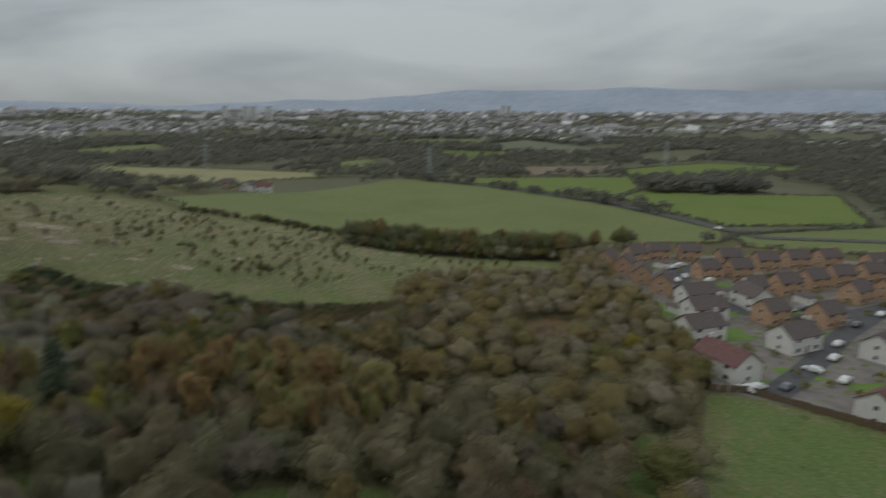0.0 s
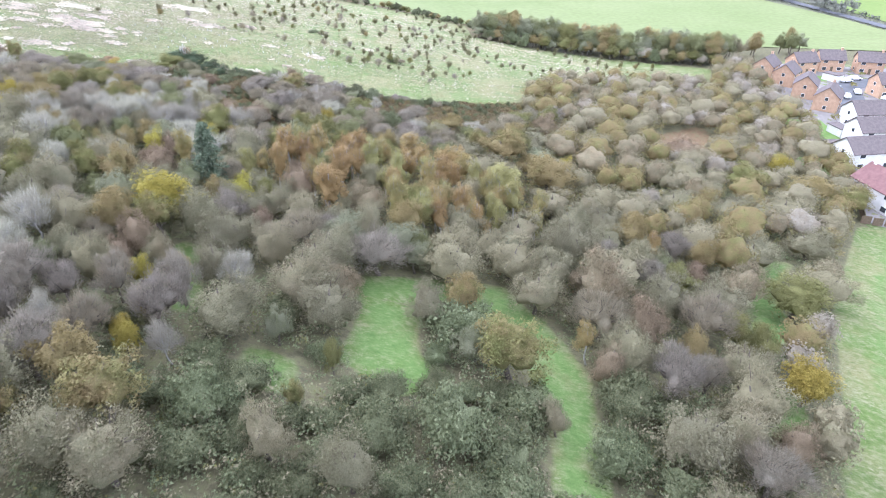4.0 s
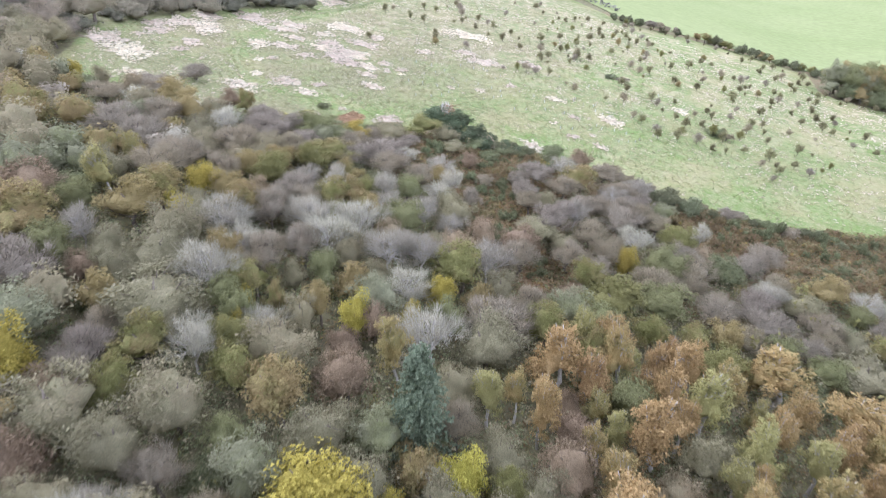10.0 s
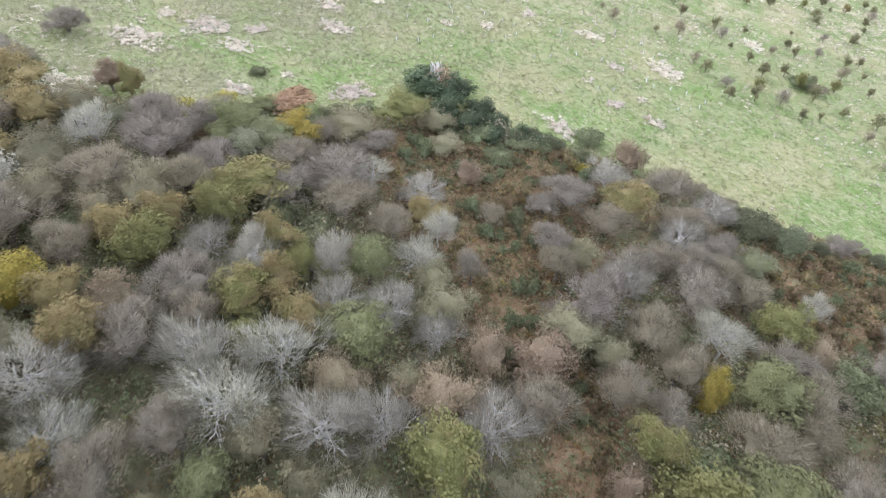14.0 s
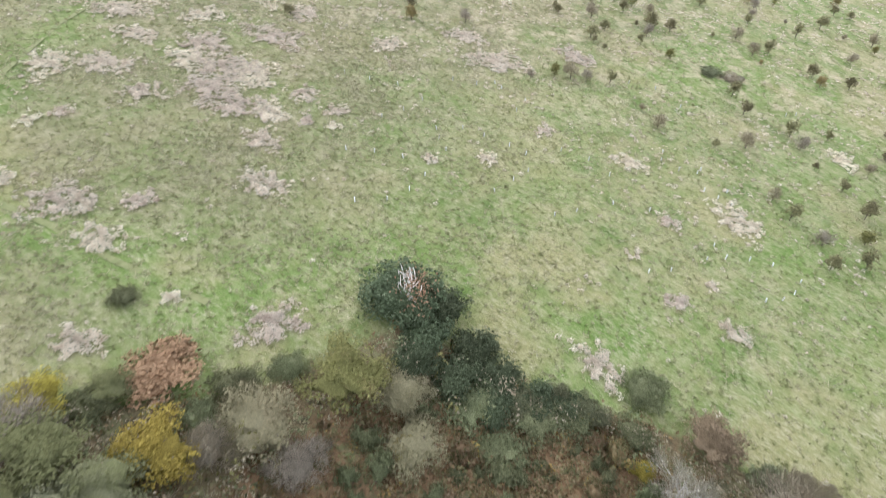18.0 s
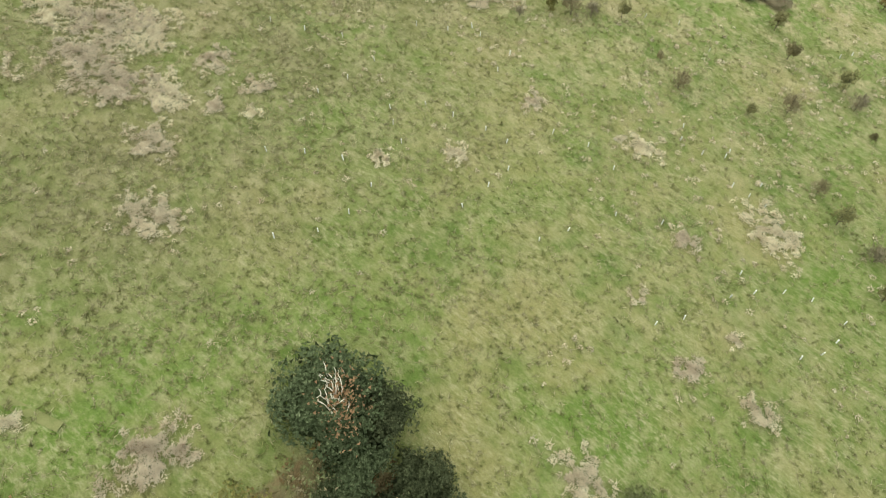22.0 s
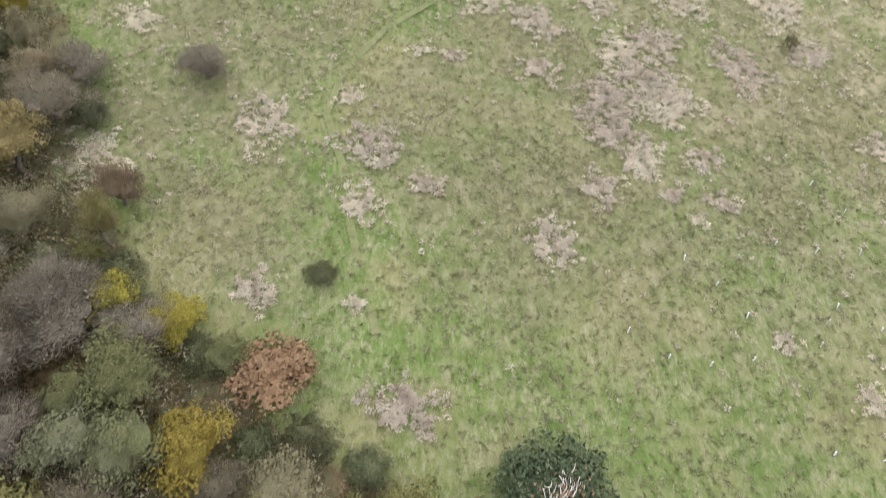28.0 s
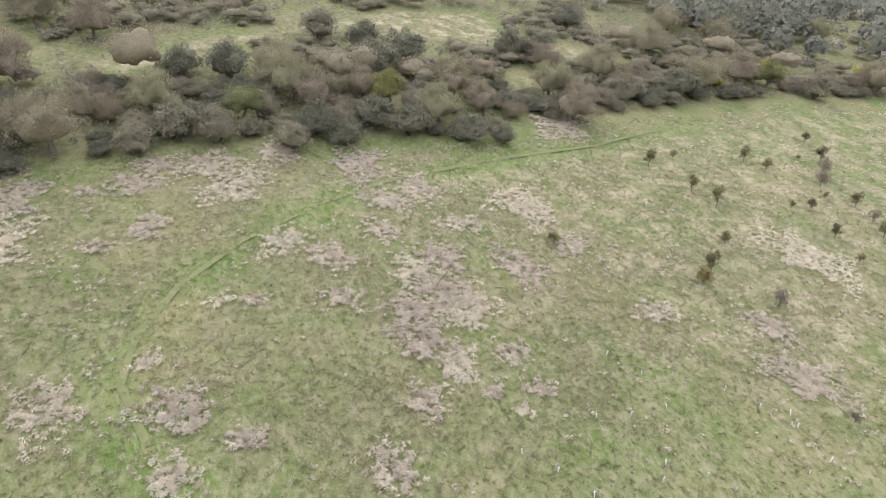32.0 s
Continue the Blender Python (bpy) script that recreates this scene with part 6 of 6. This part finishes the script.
# ---- the town on the plain ----
def town(n, lo, hi, seed, label):
    rng = np.random.default_rng(seed)
    a, q = rng.uniform(radians(-60), radians(44), n * 3), np.sqrt(rng.uniform(lo * lo, hi * hi, n * 3))
    x, y = q * np.sin(a), q * np.cos(a)
    ok = (np.sin(0.006 * x + 0.5) + np.sin(0.008 * y) + np.sin(0.019 * x + 0.013 * y) > -0.3) & (np.max([inside(f[3], x, y) for f in FIELDS], 0) < -8)
    x, y = x[ok][:n], y[ok][:n]
    verts, faces = [], []
    for px, py in zip(x, y):
        w, d, h, t = rng.uniform(6, 14), rng.uniform(6, 8), rng.uniform(4.0, 6), rng.uniform(0, math.pi)
        if rng.random() < (0.06 if py > 2300 else 0.012):
            w, d, h = rng.uniform(25, 50), rng.uniform(15, 30), rng.uniform(6, 9)
        c, s, z, b = math.cos(t), math.sin(t), float(height(px, py)), len(verts)
        for lx, ly, lz in ((-w, -d, 0), (w, -d, 0), (w, d, 0), (-w, d, 0), (-w, -d, 2 * h), (w, -d, 2 * h), (w, d, 2 * h), (-w, d, 2 * h), (-w, 0, 2 * h + d * 0.8), (w, 0, 2 * h + d * 0.8)):
            verts.append((px + (lx * c - ly * s) / 2, py + (lx * s + ly * c) / 2, z + lz / 2))
        faces += [(b, b + 1, b + 5, b + 4), (b + 2, b + 3, b + 7, b + 6), (b + 1, b + 2, b + 6, b + 9, b + 5), (b + 3, b, b + 4, b + 8, b + 7), (b + 4, b + 5, b + 9, b + 8), (b + 6, b + 7, b + 8, b + 9)]
    tagged(link("town_houses", verts, faces, M_TOWN), label, "houses", kind="stuff")


town(2600, 1250, 2300, 71, "pale rows of houses at the near edge of town")
town(6500, 2200, 4300, 72, "hazy spread of houses and sheds across the plain")


def box(verts, faces, x0, x1, y0, y1, z0, z1):
    b = len(verts)
    verts += [(x, y, z) for z in (z0, z1) for x, y in ((x0, y0), (x1, y0), (x1, y1), (x0, y1))]
    faces += [(b + 3, b + 2, b + 1, b), (b + 4, b + 5, b + 6, b + 7), (b, b + 1, b + 5, b + 4), (b + 1, b + 2, b + 6, b + 5), (b + 2, b + 3, b + 7, b + 6), (b + 3, b, b + 4, b + 7)]


def solid(name, dims, mat, parent, label=""):
    verts, faces = [], []
    box(verts, faces, *dims)
    return link(name, verts, faces, mat, parent, label)


def tower_block():
    root = new("tower_block")
    solid("wall", (-11, 11, -9, 9, 0, 48), PAINT_WHITE, root)
    solid("roof", (-10, 10, -8, 8, 48, 50), ROOF_GREY, root)
    for k in range(8):
        solid("window_band", (-10, 10, -9.15, -9.0, 3 + 5.6 * k, 4.3 + 5.6 * k), WINDOW_DARK, root)
    return tagged(root, "white high-rise block of flats far across town", "tower block", "tower blocks")


tower = tower_block()
spots = [(-800, 2400), (-725, 2400), (-690, 2380), (-640, 2400), (330, 3300), (300, 3300)]
for x, y in spots[1:]:
    copy_thing(tower, pose(x, y, float(height(x, y)), 0, 0, 10))
tower.matrix_basis = pose(*spots[0], float(height(*spots[0])), 0, 0, 10)


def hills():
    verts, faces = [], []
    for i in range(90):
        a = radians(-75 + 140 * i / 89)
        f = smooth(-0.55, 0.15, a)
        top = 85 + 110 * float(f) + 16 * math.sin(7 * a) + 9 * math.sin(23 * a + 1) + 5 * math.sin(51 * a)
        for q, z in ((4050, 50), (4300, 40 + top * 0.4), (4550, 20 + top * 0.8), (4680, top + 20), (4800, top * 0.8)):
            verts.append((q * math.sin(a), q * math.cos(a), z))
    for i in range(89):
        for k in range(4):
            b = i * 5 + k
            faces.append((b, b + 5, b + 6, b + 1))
    tagged(link("backdrop", verts, faces, M_HAZED_HILL, smooth_faces=True), "long line of distant hills, air haze painted in as blue-grey", "hills", kind="structure")


hills()


# ---- pylons ----
def pylon():
    root = new("pylon")
    verts, faces = [], []
    for sx in (-1, 1):
        for sy in (-1, 1):
            tube(verts, faces, [(2.8 * sx, 2.8 * sy, -0.5), (1.0 * sx, 1.0 * sy, 16), (0.25 * sx, 0.25 * sy, 29)], [0.24, 0.2, 0.14], 4)
    for k in range(9):
        z0, z1 = 1 + 3 * k, 4 + 3 * k
        w0, w1 = np.interp(z0, [0, 16, 29], [2.8, 1, 0.25]), np.interp(z1, [0, 16, 29], [2.8, 1, 0.25])
        for s in (-1, 1):
            tube(verts, faces, [(-w0, s * w0, z0), (w1, s * w1, z1)], [0.1, 0.1], 4)
            tube(verts, faces, [(s * w0, w0, z0), (s * w1, -w1, z1)], [0.1, 0.1], 4)
    link("lattice", verts, faces, STEEL, root)
    for z, w in ((18, 4.5), (22, 5.5), (26, 4.0)):
        verts, faces = [], []
        for s in (-1, 1):
            tube(verts, faces, [(0, 0, z + 1.2), (s * w, 0, z)], [0.12, 0.1], 4)
            tube(verts, faces, [(0, 0, z), (s * w, 0, z)], [0.14, 0.1], 4)
        link("crossarm", verts, faces, STEEL, root)
    return tagged(root, "grey steel lattice pylon standing in a field", "pylon", "pylons")


py = pylon()
spots = [(-218, 590), (-13, 617), (-560, 715), (254, 732)]
for x, y in spots[1:]:
    copy_thing(py, pose(x, y, float(height(x, y)), 0, 0, 20))
py.matrix_basis = pose(*spots[0], float(height(*spots[0])), 0, 0, 20)


# ---- houses ----
def window(parent, x, y, z, w, h, turn_z):
    frame_ob = solid("window", (-w / 2, w / 2, -0.06, 0.02, -h / 2, h / 2), PAINT_WHITE, parent)
    frame_ob.matrix_basis = pose(x, y, z, 0, 0, turn_z)
    solid("pane", (-w / 2 + 0.08, w / 2 - 0.08, -0.085, -0.05, -h / 2 + 0.08, h / 2 - 0.08), WINDOW_DARK, frame_ob)
    return frame_ob


def house(style, L=8.0, D=6.4, eaves=4.5, rise=2.8, wing=False):
    wall_m, roof_m, label = {
        "white": (RENDER_WHITE, ROOF_GREY, "white rendered two-storey house with a grey tiled gable roof"),
        "white_red": (RENDER_WHITE, ROOF_RED, "white rendered two-storey house with a dull red tiled roof"),
        "brick": (BRICK_ORANGE, ROOF_GREY, "orange brick two-storey house with a grey-brown tiled gable roof"),
    }[style]
    root = new("house")
    a, b = L / 2, D / 2
    verts = [(-a, -b, -0.6), (a, -b, -0.6), (a, b, -0.6), (-a, b, -0.6), (-a, -b, eaves), (a, -b, eaves), (a, b, eaves), (-a, b, eaves), (-a, 0, eaves + rise), (a, 0, eaves + rise)]
    link("wall", verts, [(0, 1, 5, 4), (2, 3, 7, 6), (1, 2, 6, 9, 5), (3, 0, 4, 8, 7), (3, 2, 1, 0)], wall_m, root)
    o, t, k = 0.35, 0.18, rise / b
    rv = []
    for sx in (-1, 1):
        x = sx * (a + o)
        for yy, zz in ((-b - o, eaves - o * k), (0, eaves + rise), (b + o, eaves - o * k)):
            rv += [(x, yy, zz + 0.03), (x, yy, zz + 0.03 + t)]
    rf = [(1, 7, 9, 3), (3, 9, 11, 5), (0, 2, 8, 6), (2, 4, 10, 8), (0, 1, 3, 2), (2, 3, 5, 4), (6, 8, 9, 7), (8, 10, 11, 9), (0, 6, 7, 1), (4, 5, 11, 10)]
    roof = link("roof", rv, rf, roof_m, root)
    solid("chimney", (a - 1.3, a - 0.6, -0.35, 0.35, eaves + rise - 0.6, eaves + rise + 0.9), wall_m, roof)
    for z in (1.3, 3.9):
        for x in (-L * 0.3, L * 0.3):
            window(root, x, -b, z, 1.5, 1.2, 0)
            window(root, x, b, z, 1.5, 1.2, 180)
        window(root, -a, 0, z, 1.0, 1.1, -90)
        window(root, a, 0, z, 1.0, 1.1, 90)
    door = solid("door", (-0.45, 0.45, -b - 0.05, -b, 0, 2.05), FENCE_WOOD, root)
    solid("handle", (0.3, 0.36, -b - 0.1, -b - 0.05, 0.95, 1.1), STEEL, door)
    return tagged(root, label, "house", "estate houses")


HOUSES = [
    ("brick", 66, 249, 60), ("brick", 70.5, 240, 62), ("brick", 80, 258, 25), ("brick", 91, 264, 5), ("brick", 104, 263, -5), ("brick", 73, 226, 70), ("brick", 76, 213, 65), ("brick", 99, 232, 15),
    ("brick", 112, 234, 10), ("brick", 104, 207, 20), ("brick", 118, 212, 15), ("brick", 131, 218, 20), ("brick", 144, 224, 10), ("brick", 158, 228, 10), ("brick", 128, 246, 0), ("brick", 142, 250, 5),
    ("brick", 156, 252, 10), ("brick", 170, 244, 10), ("brick", 186, 246, 15), ("brick", 116, 252, 0), ("brick", 172, 222, 10), ("brick", 188, 226, 15), ("brick", 204, 232, 10), ("brick", 136, 202, 30),
    ("brick", 150, 206, 25), ("brick", 166, 204, 30), ("brick", 182, 208, 25), ("brick", 160, 186, 40),
    ("white", 78, 182, 15), ("white", 70, 165, 20), ("white_red", 66, 139, 112), ("white_red", 90, 118, 30), ("white", 92, 158, 25), ("brick", 97, 180, 25), ("brick", 112, 178, 25),
    ("white", 112, 152, 35), ("white", 82, 198, 15), ("white", 99, 196, 100), ("white_red", 108, 124, 35), ("white", 131, 166, 40), ("white", 146, 176, 40), ("white", 128, 134, 35), ("white", 150, 142, 35), ("white_red", 168, 162, 40),
]
proto = {"white": house("white", 11.5, 7.6), "white_red": house("white_red", 12.5, 8.0), "brick": house("brick", 8.6, 6.8)}
placed = set()
for s, x, y, a in HOUSES:
    m = pose(x, y, ground_z(x, y), 0, 0, a)
    if s in placed:
        copy_thing(proto[s], m)
    else:
        first_house = proto[s]
        first_house.matrix_basis = m
        placed.add(s)

drape("pavement", [(59, 128), (65, 150), (67, 175), (67, 205), (63, 240), (65, 260), (81, 273), (125, 269), (190, 258), (232, 238), (226, 126), (87, 114)], PAVING, 0.05, "worn grey-brown driveways and yards between houses", "pavement", 10.0)
for k, (x, y, w, h) in enumerate([(96, 222, 9, 4), (100, 190, 12, 5), (72, 132, 6, 4), (84, 140, 5, 5), (80, 168, 6, 6), (104, 166, 7, 5), (86, 250, 6, 4), (120, 222, 10, 4), (124, 150, 8, 6), (140, 190, 8, 5), (60, 158, 5, 9), (66, 190, 6, 10), (122, 260, 10, 4), (97, 130, 6, 6)]):
    drape("lawn", [(x - w, y - h), (x + w, y - h * 0.6), (x + w * 0.8, y + h), (x - w, y + h * 0.8)], LAWN, 0.085 + 0.003 * k, "small mown garden lawn", "lawn", 6.0)
far_trees("garden_shrubs", [(float(x), float(y)) for x, y in zip(np.random.default_rng(8).uniform(66, 200, 130), np.random.default_rng(9).uniform(128, 262, 130)) if min(math.hypot(x - q[1], y - q[2]) for q in HOUSES) > 6.5], 1.3, 2.4, "clipped shrubs and hedges in small gardens", 60, 12, M_OAK)


def garage():
    root = new("garage")
    solid("wall", (-1.6, 1.6, -2.8, 2.8, -0.3, 2.3), RENDER_WHITE, root)
    solid("roof", (-1.8, 1.8, -3.0, 3.0, 2.3, 2.5), ROOF_GREY, root)
    solid("door", (-1.2, 1.2, -2.86, -2.8, 0, 2.0), PAINT_WHITE, root)
    return tagged(root, "low flat-roofed white garage beside a house", "garage", "garages")


g = garage()
spots = [(66, 172, 20), (72, 188, 20), (64, 151, 20), (88, 248, 40), (95, 208, 15), (118, 200, 20)]
for x, y, a in spots[1:]:
    copy_thing(g, pose(x, y, ground_z(x, y), 0, 0, a))
g.matrix_basis = pose(66, 172, ground_z(66, 172), 0, 0, 20)


def car(paint, label):
    root = new("car")
    prof = [(-2.1, 0.35), (2.1, 0.35), (2.15, 0.75), (1.2, 0.92), (0.7, 1.42), (-1.2, 1.45), (-1.9, 0.98), (-2.15, 0.9)]
    verts = [(x, s * (0.86 if z < 1 else 0.7), z) for s in (-1, 1) for x, z in prof]
    n = len(prof)
    link("body", verts, [tuple(range(n))[::-1], tuple(range(n, 2 * n))] + [(i, (i + 1) % n, n + (i + 1) % n, n + i) for i in range(n)], paint, root)
    solid("windscreen", (0.74, 1.16, -0.66, 0.66, 1.0, 1.36), WINDOW_DARK, root)
    for x in (-1.35, 1.35):
        for y in (-0.8, 0.8):
            verts, faces = [], []
            tube(verts, faces, [(x, y - 0.1, 0.32), (x, y + 0.1, 0.32)], [0.32, 0.32], 12)
            faces.append(tuple(range(12))[::-1])
            link("wheel", verts, faces, TYRE, root)
    return tagged(root, label, "car", "parked cars")


cars = [car(PAINT_WHITE, "white car parked on the tarmac"), car(CAR_GREY, "dark grey car parked on the tarmac")]
CAR_AT = [(86, 226, 80), (84, 212, 70), (92, 246, 30), (96, 250, 10), (76, 131, 40), (88, 142, 130), (105, 160, 40), (104, 244, 100), (110, 182, 10), (69, 130, 20), (86, 235, 60), (91, 232, 80), (146, 333, 120), (4, 573, 130), (98, 226, 30), (108, 190, 10), (114, 192, 15), (92, 136, 40), (98, 150, 40), (120, 176, 40), (66, 128.6, 120), (134, 186, 40)]
for i, (x, y, a) in enumerate(CAR_AT):
    z = float(height(x, y)) + (0.6 if y > 300 else 0.2)
    m = pose(x, y, z, 0, 0, a)
    if i < 2:
        cars[i].matrix_basis = m
    else:
        copy_thing(cars[(i * 7 + i // 3) % 2], m)


def fence(line):
    root = new("garden_fence")
    for (x0, y0), (x1, y1) in zip(line, line[1:]):
        n = int(math.hypot(x1 - x0, y1 - y0) / 1.9)
        a = math.degrees(math.atan2(y1 - y0, x1 - x0))
        for i in range(n):
            x, y = x0 + (x1 - x0) * (i + 0.5) / n, y0 + (y1 - y0) * (i + 0.5) / n
            p = solid("panel", (-0.9, 0.9, -0.03, 0.03, 0, 1.7), FENCE_WOOD, root)
            p.matrix_basis = pose(x, y, ground_z(x, y), 0, 0, a)
            q = solid("post", (-0.06, 0.06, -0.06, 0.06, -0.2, 1.85), FENCE_WOOD, root)
            q.matrix_basis = pose(x - 0.95 * math.cos(radians(a)), y - 0.95 * math.sin(radians(a)), ground_z(x, y), 0, 0, a)
    tagged(root, "brown timber panel fence along the gardens", "fence")


fence([(57, 127), (66, 127.5), (84, 112.5), (118, 102)])
fence([(58, 128), (63, 150), (65, 176)])


# farm among trees beyond the pasture
for x, y, a, s in ((-148, 440, 10, "brick"), (-136, 448, 80, "white"), (-128, 452, 10, "white_red")):
    copy_thing(proto[s], pose(x, y, float(height(x, y)), 0, 0, a))
